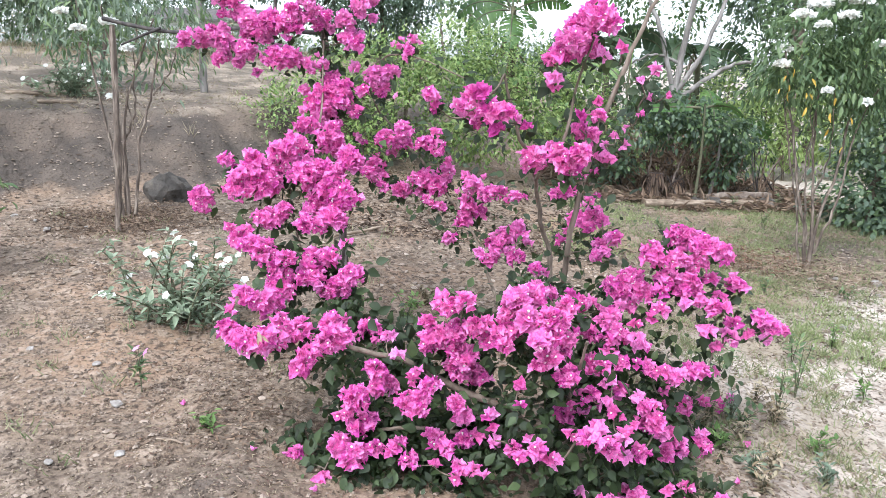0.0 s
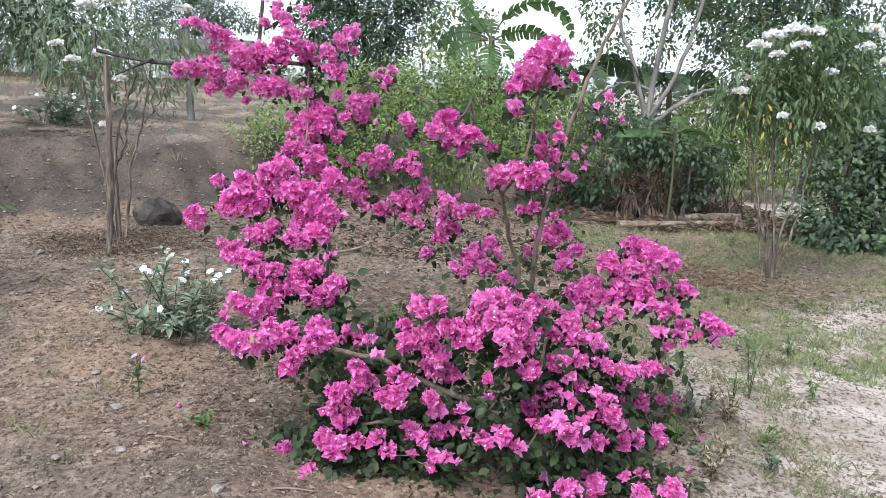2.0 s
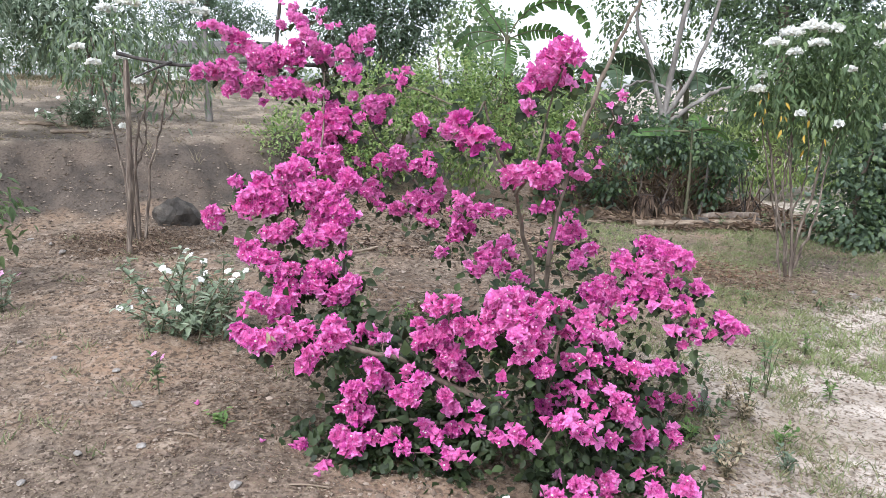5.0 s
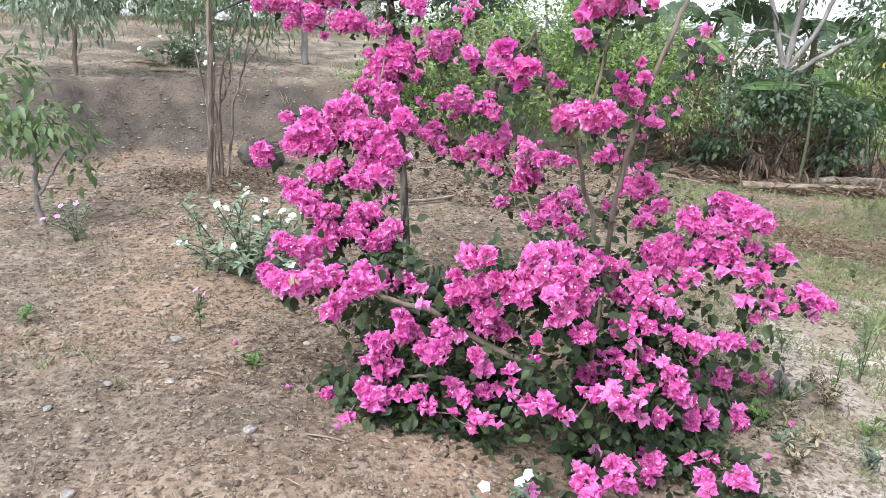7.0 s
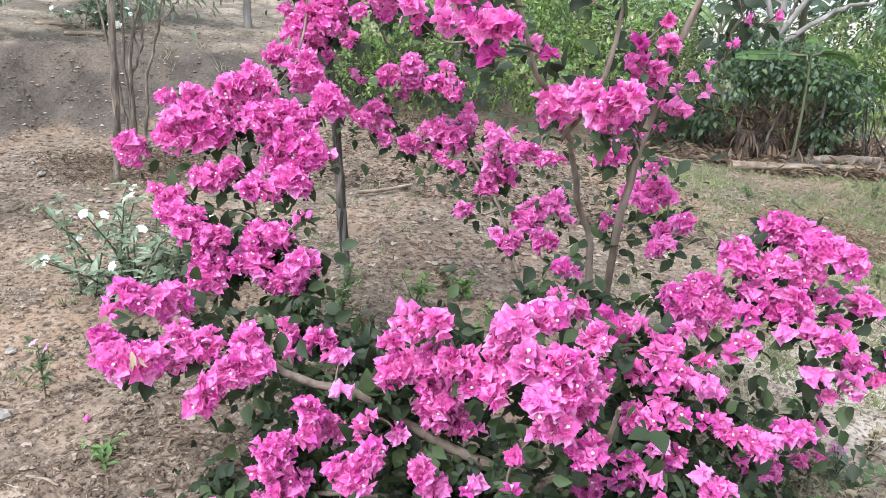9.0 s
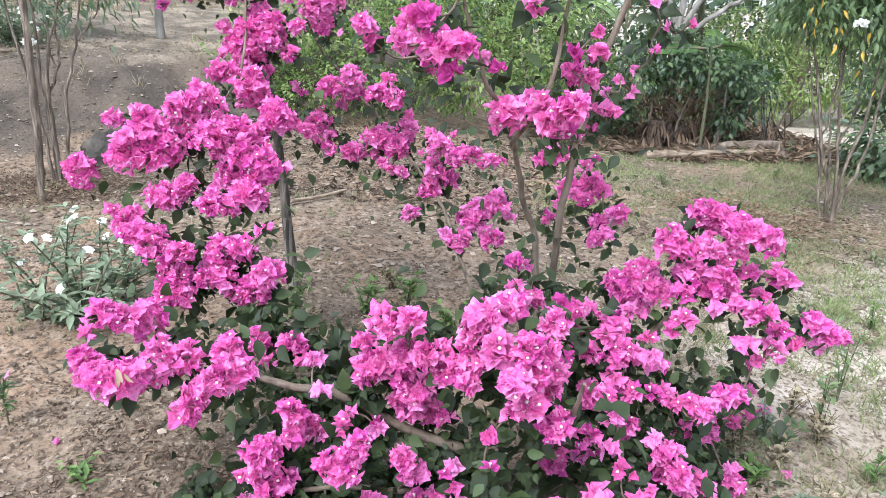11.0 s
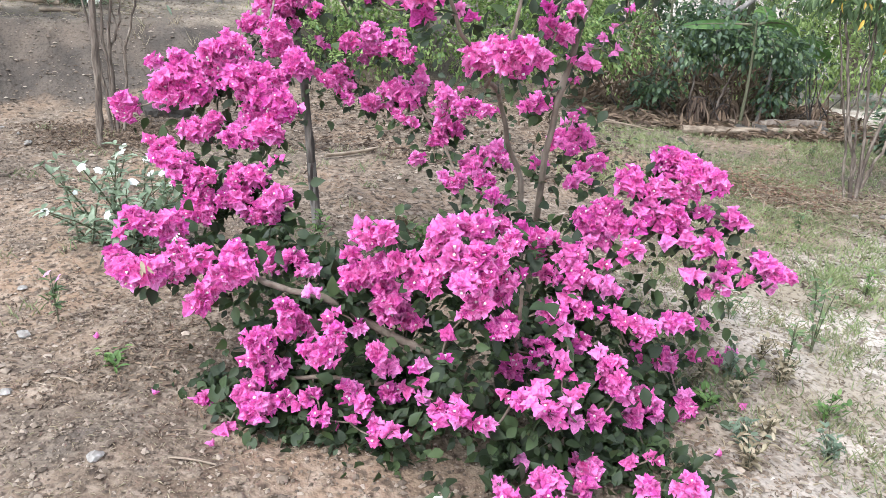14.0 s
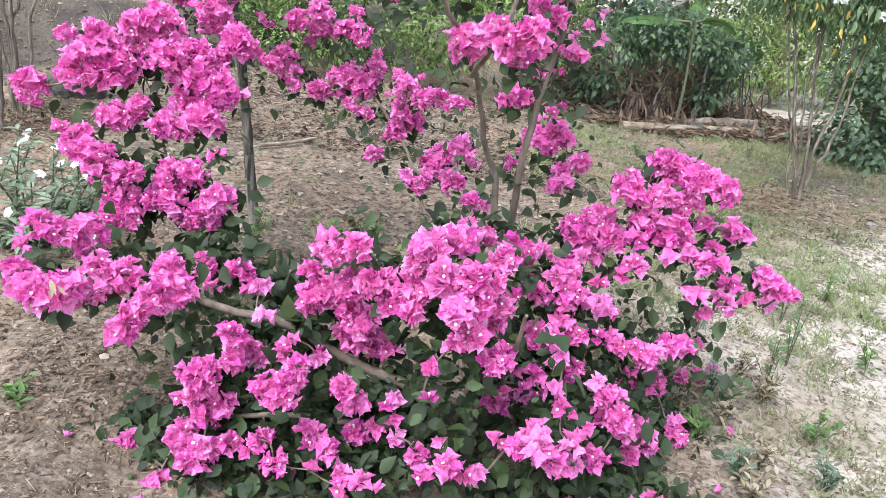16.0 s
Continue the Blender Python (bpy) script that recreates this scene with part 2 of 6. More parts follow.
class Geo:
    """Gathers vertices and faces, each with a material slot, for one mesh."""

    def __init__(self):
        self.v, self.f, self.m, self.count = [], [], [], 0

    def add(self, verts, faces, slot=0):
        faces = np.asarray(faces) + self.count
        self.v.append(np.asarray(verts, float))
        self.f.extend(faces.tolist())
        self.m.extend([slot] * len(faces))
        self.count += len(verts)
        return self

    def stamp(self, tv, tf, pos, turn, size, slot=0):
        """The template (tv, tf) at every pos, turned by turn (n,3,3) and scaled by size (n,3)."""
        n = len(pos)
        if not n:
            return self
        w = np.einsum("nij,nkj->nki", turn, tv[None] * size[:, None, :]) + np.asarray(pos)[:, None, :]
        faces = (np.asarray(tf)[None] + (np.arange(n) * len(tv))[:, None, None]).reshape(-1, np.asarray(tf).shape[1])
        return self.add(w.reshape(-1, 3), faces, slot)

    def tube(self, path, radii, sides=7, slot=0, wobble=0.0, cap=True):
        path, radii = np.asarray(path, float), np.asarray(radii, float)
        tang = np.gradient(path, axis=0)
        tang /= np.linalg.norm(tang, axis=1)[:, None] + 1e-9
        side = np.cross(tang, (0.31, 0.93, 0.2))
        side /= np.linalg.norm(side, axis=1)[:, None] + 1e-9
        other = np.cross(tang, side)
        a = np.arange(sides) * 2 * np.pi / sides
        rr = radii[:, None] * (1 + wobble * RNG.normal(size=(len(path), sides)))
        v = path[:, None] + rr[..., None] * (np.cos(a)[None, :, None] * side[:, None] + np.sin(a)[None, :, None] * other[:, None])
        k, f = len(path), []
        for i in range(k - 1):
            for j in range(sides):
                f.append((i * sides + j, i * sides + (j + 1) % sides, (i + 1) * sides + (j + 1) % sides, (i + 1) * sides + j))
        self.add(v.reshape(-1, 3), f, slot)
        if cap:
            for i in (0, k - 1):
                ring = v[i]
                self.add(np.vstack([ring, ring.mean(0)]), [(j, (j + 1) % sides, sides) for j in range(sides)], slot)
        return self

    def weld(self):
        """Joins vertices that lie in one place."""
        v = np.concatenate(self.v)
        _, first, to = np.unique(np.round(v, 6), axis=0, return_index=True, return_inverse=True)
        to = to.ravel()
        self.v, self.f, self.count = [v[first]], [[int(to[i]) for i in face] for face in self.f], len(first)
        return self

    def mesh(self, name, mats, smooth=True):
        me = bpy.data.meshes.new(name)
        me.from_pydata(np.concatenate(self.v).tolist(), [], self.f)
        for m in mats:
            me.materials.append(m)
        me.polygons.foreach_set("material_index", self.m)
        me.polygons.foreach_set("use_smooth", [smooth] * len(self.f))
        me.update()
        return me


def part(name, geo, mats, parent, label="", smooth=True):
    ob = new(name, geo.mesh(name, mats if isinstance(mats, list) else [mats], smooth))
    ob.parent = parent
    return tagged(ob, label)


def thing(name, at, label, category, group="", kind=""):
    ob = new(name)
    ob.location = at
    ob.empty_display_size = 0.05
    bpy.context.view_layer.update()
    return tagged(ob, label, category, group, kind)


def spline(points, n=12):
    """A smooth path of n points through the given ones (Catmull-Rom)."""
    p = np.asarray(points, float)
    p = np.vstack([2 * p[0] - p[1], p, 2 * p[-1] - p[-2]])
    out = []
    for u in np.linspace(0, len(p) - 3 - 1e-6, n):
        i, t = int(u), u - int(u)
        a, b, c, d = p[i:i + 4]
        out.append(0.5 * (2 * b + (c - a) * t + (2 * a - 5 * b + 4 * c - d) * t * t + (3 * b - a - 3 * c + d) * t ** 3))
    return np.array(out)


def unit(v):
    return v / (np.linalg.norm(v, axis=-1, keepdims=True) + 1e-9)


def frames(ahead, up):
    """Turns whose y axis goes along ahead and whose z axis leans to up."""
    y = unit(np.asarray(ahead, float))
    x = unit(np.cross(y, up))
    return np.stack([x, y, np.cross(x, y)], -1)


def rand_dirs(n, flat=1.0):
    d = RNG.normal(size=(n, 3)) * (1, 1, flat)
    return unit(d)


# leaf templates lie along +y, one long, with a fold along the midrib
LEAF_V = np.array([(0, 0, 0), (0.20, 0.16, 0.05), (0.31, 0.42, 0.07), (0.19, 0.72, 0.01), (0, 1, -0.12), (-0.19, 0.72, 0.01), (-0.31, 0.42, 0.07), (-0.20, 0.16, 0.05), (0, 0.45, -0.02)])
LEAF_F = [(j, (j + 1) % 8, 8) for j in range(8)]
BRACT_V = np.array([(0, 0, 0), (0.25, 0.14, 0.13), (0.41, 0.36, 0.27), (0.34, 0.60, 0.08), (0.18, 0.84, 0.10), (0, 1.03, -0.14), (-0.18, 0.83, -0.02), (-0.36, 0.59, 0.20), (-0.40, 0.37, 0.12), (-0.24, 0.15, 0.20), (0, 0.46, -0.11)])
BRACT_F = [(j, (j + 1) % 10, 10) for j in range(10)]
BLADE_V = np.array([(-0.5, 0, 0), (0.5, 0, 0), (0.36, 0.5, 0.0), (-0.36, 0.5, 0.0), (0, 1, -0.25)])
BLADE_F = [(0, 1, 2), (0, 2, 3), (3, 2, 4)]
GRAIN_V = np.array([(1, 0, 0), (0, 0.8, 0.1), (-0.9, 0.1, 0), (0.1, -0.85, 0), (0.1, 0, 0.8), (0, 0, -0.5)])
GRAIN_F = [(0, 1, 4), (1, 2, 4), (2, 3, 4), (3, 0, 4), (1, 0, 5), (2, 1, 5), (3, 2, 5), (0, 3, 5)]
CLOD_V = np.array([(1, 0, 0), (0, 1, 0), (-1, 0, 0), (0, -1, 0), (0.1, 0.1, 0.8), (0, 0, -0.6), (0.62, 0.6, 0.3), (-0.6, -0.55, 0.35)])
CLOD_F = [(0, 6, 4), (6, 1, 4), (1, 2, 4), (2, 7, 4), (7, 3, 4), (3, 0, 4), (1, 6, 5), (6, 0, 5), (2, 1, 5), (7, 2, 5), (3, 7, 5), (0, 3, 5)]


def leaves(geo, pos, ahead, up, length, width=1.0, slot=0, shape="leaf"):
    tv, tf = {"leaf": (LEAF_V, LEAF_F), "bract": (BRACT_V, BRACT_F), "blade": (BLADE_V, BLADE_F)}[shape]
    n = len(pos)
    length = np.broadcast_to(length, (n,))
    size = np.stack([length * width, length, length], -1)
    return geo.stamp(tv, tf, pos, frames(ahead, up), size, slot)


def in_blob(n, centre, radii, shell=0.45):
    """n points in an ellipsoid, most towards its outside, and the ways outward."""
    d = rand_dirs(n)
    r = (shell + (1 - shell) * RNG.random(n)) ** 0.7
    r *= 1 + 0.18 * RNG.normal(size=n)
    return np.asarray(centre) + d * r[:, None] * np.asarray(radii), d


def crown(geo, blobs, density, length, droop=0.3, width=1.0, slots=1, spread=0.6, shape="leaf"):
    """Leaves in clumps: every blob (x, y, z, rx, ry, rz) breaks into sprays of leaves that hang together."""
    for x, y, z, rx, ry, rz in blobs:
        sprays = max(3, int(density * (rx * ry + ry * rz + rx * rz)))
        c, out = in_blob(sprays, (x, y, z), (rx, ry, rz))
        k = 9
        p = np.repeat(c, k, 0) + RNG.normal(size=(sprays * k, 3)) * length * 0.9
        way = unit(np.repeat(out, k, 0) * 0.7 + rand_dirs(sprays * k) * spread + (0, 0, -droop))
        up = unit(np.repeat(out, k, 0) * 0.5 + rand_dirs(sprays * k) * 0.5 + (0, 0, 1.0))
        s = length * (0.65 + 0.7 * RNG.random(len(p)))
        which = RNG.integers(0, slots, len(p))
        for slot in range(slots):
            q = which == slot
            leaves(geo, p[q], way[q], up[q], s[q], width, slot, shape)
    return geo


def smooth(a, b, x):
    u = np.clip((x - a) / (b - a), 0, 1)
    return u * u * (3 - 2 * u)


def height(x, y):
    """The lie of the land: falling gently to +x, with a cut earth bank across the far side."""
    z = -0.09 * np.clip(x, -0.6, 2.6) - 0.012 * np.clip(y - 3, 0, 7) * smooth(-0.5, 1.5, x)
    d = (y - x) / 1.41421 + 0.12 * np.sin(1.7 * (x + y)) + 0.06 * np.sin(4.1 * (x + y) + 1) + 0.035 * np.sin(9.7 * (x + y) + 2 * x)
    bank = 0.72 * smooth(6.95, 8.2, d) + 0.10 * np.clip(d - 8.3, 0, 6)
    lump = 0.0
    for k, (wave, amp) in enumerate(((0.9, 0.012), (0.35, 0.006), (0.13, 0.004))):
        for a in range(5):
            ang = a * 1.26 + k
            lump = lump + amp * 0.5 * np.sin((x * math.cos(ang) + y * math.sin(ang)) * 6.283 / wave + 2.1 * a + np.sin(x * 1.3 + y * 0.7 + k))
    near = smooth(7.4, 6.8, np.abs(x)) * smooth(-1.2, -0.6, y) * smooth(13.2, 12.4, y)
    return z + bank * (1 - 0.85 * smooth(-0.8, 1.5, x)) + lump * near


def on_ground(x, y, lift=0.0):
    return (x, y, float(height(np.float64(x), np.float64(y))) + lift)


# ---- ground ----
def build_ground():
    near_x, near_y = np.arange(-7.0, 7.01, 0.055), np.arange(-1.0, 13.01, 0.055)
    far = np.array([0.3, 0.7, 1.3, 2.2, 3.5, 6, 10, 18, 35, 70, 150, 320, 700, 1500])
    xs = np.concatenate([near_x[0] - far[::-1], near_x, near_x[-1] + far])
    ys = np.concatenate([near_y[0] - far[::-1], near_y, near_y[-1] + far])
    gx, gy = np.meshgrid(xs, ys)
    gz = height(gx, gy)
    inside = (np.abs(gx) < 7.2) & (gy > -1.2) & (gy < 13.2)
    rough = RNG.normal(size=gz.shape) * 0.002
    gz = gz + np.where(inside, rough, 0)
    w = len(xs)
    idx = np.arange(len(ys) * w).reshape(len(ys), w)
    f = np.stack([idx[:-1, :-1], idx[:-1, 1:], idx[1:, 1:], idx[1:, :-1]], -1).reshape(-1, 4)
    g = Geo().add(np.stack([gx, gy, gz], -1).reshape(-1, 3), f)
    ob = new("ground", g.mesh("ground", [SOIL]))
    return tagged(ob, "bare sandy brown soil with a low earth bank", "ground", "", "structure")


build_ground()


def scatter(name, label, category, n, area, size, mat, kind="clod", patch=None, flat=0.5, slim=0.8, heap=0.0):
    """Loose bits strewn over the ground: clods and pebbles, or curled dry leaves and twigs."""
    x = RNG.uniform(area[0], area[1], n)
    y = area[2] + (area[3] - area[2]) * RNG.random(n) ** 1.35
    if patch:
        keep = RNG.random(n) < patch(x, y)
        x, y = x[keep], y[keep]
    n = len(x)
    s = size * np.exp(np.clip(RNG.normal(size=n), -1.6, 1.5) * (0.35 if kind in ("leaf", "twig") else 0.5))
    pos = np.stack([x, y, height(x, y) + s * (0.25 if kind == "leaf" else 0.1) + heap * RNG.random(n) ** 2], -1)
    g = Geo()
    if kind == "clod":
        t = frames(rand_dirs(n, 0.15), np.tile((0, 0, 1.0), (n, 1)))
        g.stamp(CLOD_V, CLOD_F, pos, t, np.stack([s, s * RNG.uniform(0.6, 1, n), s * flat], -1))
    elif kind == "grain":
        t = frames(rand_dirs(n, 0.15), np.tile((0, 0, 1.0), (n, 1)))
        g.stamp(GRAIN_V, GRAIN_F, pos, t, np.stack([s, s * RNG.uniform(0.6, 1, n), s * flat], -1))
    elif kind == "twig":
        t = frames(rand_dirs(n, 0.12), np.tile((0, 0, 1.0), (n, 1)))
        g.stamp(CLOD_V, CLOD_F, pos, t, np.stack([s * 0.045, s, s * 0.045], -1))
    else:
        leaves(g, pos, rand_dirs(n, 0.25), unit(rand_dirs(n) * 0.6 + (0, 0, 1)), s, slim)
    ob = new(name, g.mesh(name, [mat], False))
    return tagged(ob, label, category, "", "stuff")


def off_sand(x, y):
    """Loose bits lie thick on the brown soil and thin out over the washed sand."""
    return 1 - 0.65 * smooth(1.05, 1.5, x)


scatter("pebbles", "small pale pebbles and clods strewn on soil", "pebbles", 36000, (-4.5, 4.0, 0.9, 7.5), 0.0072, PEBBLE, patch=off_sand, flat=0.65)
scatter("gravel", "fine gravel grains on the bare soil", "gravel", 60000, (-2.6, 2.8, 1.0, 4.6), 0.0050, PEBBLE, "grain", off_sand, flat=0.85)
scatter("leaf_litter", "brown dry leaf litter on the soil", "litter", 9000, (-4.0, 3.6, 1.2, 7.0), 0.013, LITTER, "leaf", off_sand, slim=0.45)
scatter("twigs", "short broken twigs lying on the soil", "twigs", 2600, (-4.0, 3.6, 1.0, 7.0), 0.03, LITTER, "twig")
scatter("bank_debris", "pale specks of gravel on the earth bank", "gravel", 3000, (-7.0, 0.5, 6.0, 11.5), 0.012, PEBBLE, "grain")
scatter("straw", "pale dry straw and withered grass on sand", "litter", 8000, (0.85, 4.2, 2.2, 6.0), 0.026, STRAW, "leaf", lambda x, y: 0.12 + 0.88 * smooth(1.15, 0.6, np.abs(x - 1.2 - 0.15 * (y - 2.5))), slim=0.16)
scatter("bush_straw", "pale dry leaf scraps gathered beside the bush", "litter", 4500, (-2.2, -0.1, 1.8, 3.9), 0.014, STRAW, "leaf", slim=0.22)
scatter("clods", "lumps of dry brown earth", "clods", 2600, (-3.6, 3.0, 1.2, 6.5), 0.0095, PEBBLE, patch=off_sand, flat=0.75)
scatter("crest_straw", "dry straw and litter along the crest of the bank", "litter", 5200, (-7.5, 0.4, 6.8, 12.0), 0.045, STRAW, "leaf", lambda x, y: 0.04 + 0.96 * smooth(8.05, 8.5, (y - x) / 1.414) * smooth(10.8, 9.4, (y - x) / 1.414), slim=0.3)
# leaf litter laid thick and dark, so its colour also carries the bush's shade
scatter("shade_litter", "dark leaf crumbs beside the bush, toned for damp and shade", "litter", 15000, (-1.6, 0.15, 2.05, 3.7), 0.0165, DARK_LITTER, "leaf", lambda x, y: (0.25 + 0.75 * np.clip(1.6 * np.sin(9 * x + 2 * y) * np.sin(8 * y - 3 * x) + 0.3, 0, 1)) * smooth(0.78, 0.15, np.hypot((x + 0.68) * 0.8, y - 2.78)), slim=0.55)
scatter("clearing_litter", "brown leaves and twigs over the sandy clearing", "litter", 5000, (0.9, 5.2, 2.5, 9.2), 0.016, LITTER, "leaf", lambda x, y: (0.12 + 0.88 * np.clip(np.sin(2.3 * x + y) * np.sin(1.9 * y - x), 0, 1)) * (0.3 + 0.7 * smooth(3.4, 4.8, y)), slim=0.4)
scatter("brush_pile", "heap of dry brown twigs and stalks", "twigs", 3600, (1.9, 3.8, 5.2, 7.0), 0.055, LITTER, "twig", lambda x, y: smooth(0.85, 0.25, np.hypot((x - 2.8) * 0.85, y - 6.12)), heap=0.10)
scatter("red_litter", "mound of reddish brown dry leaves", "litter", 4600, (1.6, 3.0, 5.6, 7.2), 0.034, RED_LITTER, "leaf", lambda x, y: smooth(0.7, 0.15, np.hypot(x - 2.28, (y - 6.45) * 0.9)), slim=0.5, heap=0.12)
scatter("far_pebbles", "pale scattered pebbles across the clearing", "pebbles", 9000, (-4.2, 5.2, 4.2, 9.2), 0.015, PEBBLE, "grain")
scatter("far_litter", "dark leaf crumbs and bark scraps across the clearing", "litter", 5200, (-4.2, 5.2, 4.0, 9.4), 0.034, DARK_LITTER, "leaf", lambda x, y: 0.25 + 0.75 * np.clip(1.4 * np.sin(3.1 * x + 1.7 * y) * np.sin(2.7 * y - 1.3 * x) + 0.2, 0, 1), slim=0.4)
scatter("path_pebbles", "small pale pebbles on the sandy clearing", "pebbles", 9000, (0.9, 4.8, 2.2, 8.0), 0.008, PEBBLE, "grain")


# ---- the bougainvillea ----
def flower(geo, at, axis, size, slot=0):
    """Three pointed bracts round a small white bloom."""
    spin = RNG.random() * 6.283
    ax = unit(np.asarray(axis, float))
    a = unit(np.cross(ax, (0.3, 0.2, 0.93)))
    b = np.cross(ax, a)
    flare = RNG.uniform(0.4, 1.45)
    ways, ups = [], []
    for k in range(3):
        ang = spin + k * 2.094 + RNG.normal() * 0.12
        radial = math.cos(ang) * a + math.sin(ang) * b
        ways.append(unit(ax + radial * flare))
        ups.append(ax - radial * 0.4)
    leaves(geo, np.tile(at, (3, 1)), np.array(ways), np.array(ups), size * RNG.uniform(0.82, 1.12, 3), RNG.uniform(0.9, 1.15), slot, "bract")
    if RNG.random() < 0.12:
        tip = np.asarray(at) + ax * size * 0.62
        ring = [tip + 0.004 * (math.cos(q) * a + math.sin(q) * b) for q in np.arange(5) * 1.2566]
        geo.add(np.array(ring + [tip + ax * 0.002, np.asarray(at)]), [(j, (j + 1) % 5, 5) for j in range(5)] + [(j, (j + 1) % 5, 6) for j in range(5)], 1)


def cluster_mesh(radius, n):
    g = Geo()
    size = 0.029
    core = max(radius - 0.022, 0.004)
    d = rand_dirs(n * 3)
    d = d[d[:, 2] > -0.75][:n]
    # an uneven head: lobes of different size pushed off the middle
    k = 4
    lobes = rand_dirs(k, 0.7) * core * 0.48
    bulk = RNG.uniform(0.45, 0.85, k)
    stretch = RNG.uniform(0.78, 1.25, 3) * (1, 1, 0.9)
    spots = []
    for i, way in enumerate(d):
        at = lobes[i % k] + way * stretch * core * bulk[i % k] * RNG.uniform(0.55, 1.08)
        spots.append(at)
        flower(g, at, unit(way + unit(at + 1e-6) * 0.5 + RNG.normal(size=3) * 0.4 + (0, 0, 0.15)), size * RNG.uniform(0.72, 1.12))
    # short stalks join the flowers in the middle of the head
    spots = np.array(spots)
    k = len(spots)
    side = unit(np.cross(spots, (0.2, 0.3, 0.9))) * 0.003
    g.add(np.vstack([[(0, 0, 0)], spots, spots + side]), [(0, 1 + j, 1 + k + j) for j in range(k)])
    return g.weld() if n < 10 else g


CLASSES = ((0.022, 3), (0.030, 7), (0.040, 17), (0.050, 32), (0.064, 58), (0.085, 102), (0.105, 142))
CLUSTERS = {}
for r, n in CLASSES:
    for kind, bract in (("fresh", BRACT), ("warm", WARM_BRACT), ("fading", PALE_BRACT)):
        CLUSTERS[r, kind] = [cluster_mesh(r, n).mesh("bloom", [bract, WHITE_PETAL], False) for _ in range(5 if kind == "fresh" else 3)]

CROWN = [(-1.23, 3.70, 1.70, 0.043), (-1.18, 3.74, 1.68, 0.049), (-1.13, 3.78, 1.64, 0.056), (-1.08, 3.80, 1.58, 0.063), (-1.01, 3.77, 1.55, 0.075), (-0.91, 3.72, 1.56, 0.074), (-0.82, 3.70, 1.55, 0.068), (-0.77, 3.73, 1.58, 0.056), (-0.95, 3.78, 1.49, 0.063), (-0.83, 3.80, 1.80, 0.037), (-0.81, 3.78, 1.75, 0.050), (-0.76, 3.73, 1.70, 0.043), (-0.73, 3.70, 1.65, 0.049), (-0.69, 3.72, 1.59, 0.055), (-0.67, 3.77, 1.55, 0.050), (-0.67, 3.80, 1.78, 0.031), (-0.63, 3.78, 1.72, 0.031), (-0.54, 3.74, 1.56, 0.062), (-0.48, 3.70, 1.62, 0.055), (-0.44, 3.71, 1.67, 0.043), (-0.40, 3.76, 1.70, 0.031)]
CROWN_LOW = [(-0.54, 3.72, 1.48, 0.049), (-0.49, 3.67, 1.46, 0.037), (-1.31, 3.65, 1.45, 0.046), (-1.25, 3.68, 1.49, 0.037), (-1.21, 3.72, 1.47, 0.056), (-1.14, 3.75, 1.45, 0.063), (-1.05, 3.73, 1.41, 0.075), (-0.90, 3.68, 1.38, 0.074), (-0.80, 3.65, 1.38, 0.061), (-0.71, 3.67, 1.35, 0.049), (-0.39, 3.72, 1.31, 0.074), (-0.33, 3.75, 1.34, 0.037), (-0.37, 3.74, 1.24, 0.044), (-0.61, 3.69, 1.22, 0.093), (-0.67, 3.65, 1.16, 0.074), (-0.22, 3.66, 1.44, 0.036), (-0.21, 3.71, 1.49, 0.024), (-0.27, 3.75, 1.46, 0.025), (-0.60, 3.74, 1.27, 0.063)]
SHOULDER = [(-0.96, 3.17, 0.95, 0.033), (-1.04, 3.07, 0.79, 0.054), (-0.81, 3.08, 0.95, 0.055), (-0.85, 3.03, 0.85, 0.072), (-0.78, 3.05, 0.87, 0.063), (-0.71, 3.15, 0.98, 0.073), (-0.66, 3.20, 1.01, 0.065), (-0.77, 3.12, 0.89, 0.060), (-0.55, 3.38, 1.02, 0.078), (-0.59, 3.68, 1.19, 0.079), (-0.55, 3.65, 1.25, 0.049), (-0.64, 3.69, 1.12, 0.070), (-0.66, 3.43, 1.08, 0.051), (-0.55, 3.16, 0.93, 0.073), (-0.44, 3.04, 0.86, 0.079), (-0.44, 3.27, 0.96, 0.057), (-0.60, 3.05, 0.91, 0.058), (-0.46, 2.95, 0.76, 0.057), (-0.55, 3.06, 0.79, 0.051)]
COLUMN = [(-0.73, 2.98, 0.74, 0.058), (-0.68, 3.00, 0.76, 0.042), (-0.82, 2.89, 0.68, 0.049), (-0.68, 2.74, 0.66, 0.058), (-0.74, 2.76, 0.68, 0.043), (-0.59, 2.71, 0.65, 0.038), (-0.55, 2.87, 0.74, 0.044), (-0.50, 2.90, 0.73, 0.044), (-0.50, 2.80, 0.61, 0.055), (-0.44, 2.78, 0.64, 0.039), (-0.49, 2.73, 0.57, 0.042), (-0.60, 2.71, 0.57, 0.038), (-0.34, 2.69, 0.59, 0.045), (-0.39, 2.72, 0.53, 0.046), (-0.44, 2.73, 0.52, 0.035), (-0.62, 2.69, 0.53, 0.046), (-0.38, 2.80, 0.69, 0.019), (-0.52, 2.71, 0.57, 0.030)]
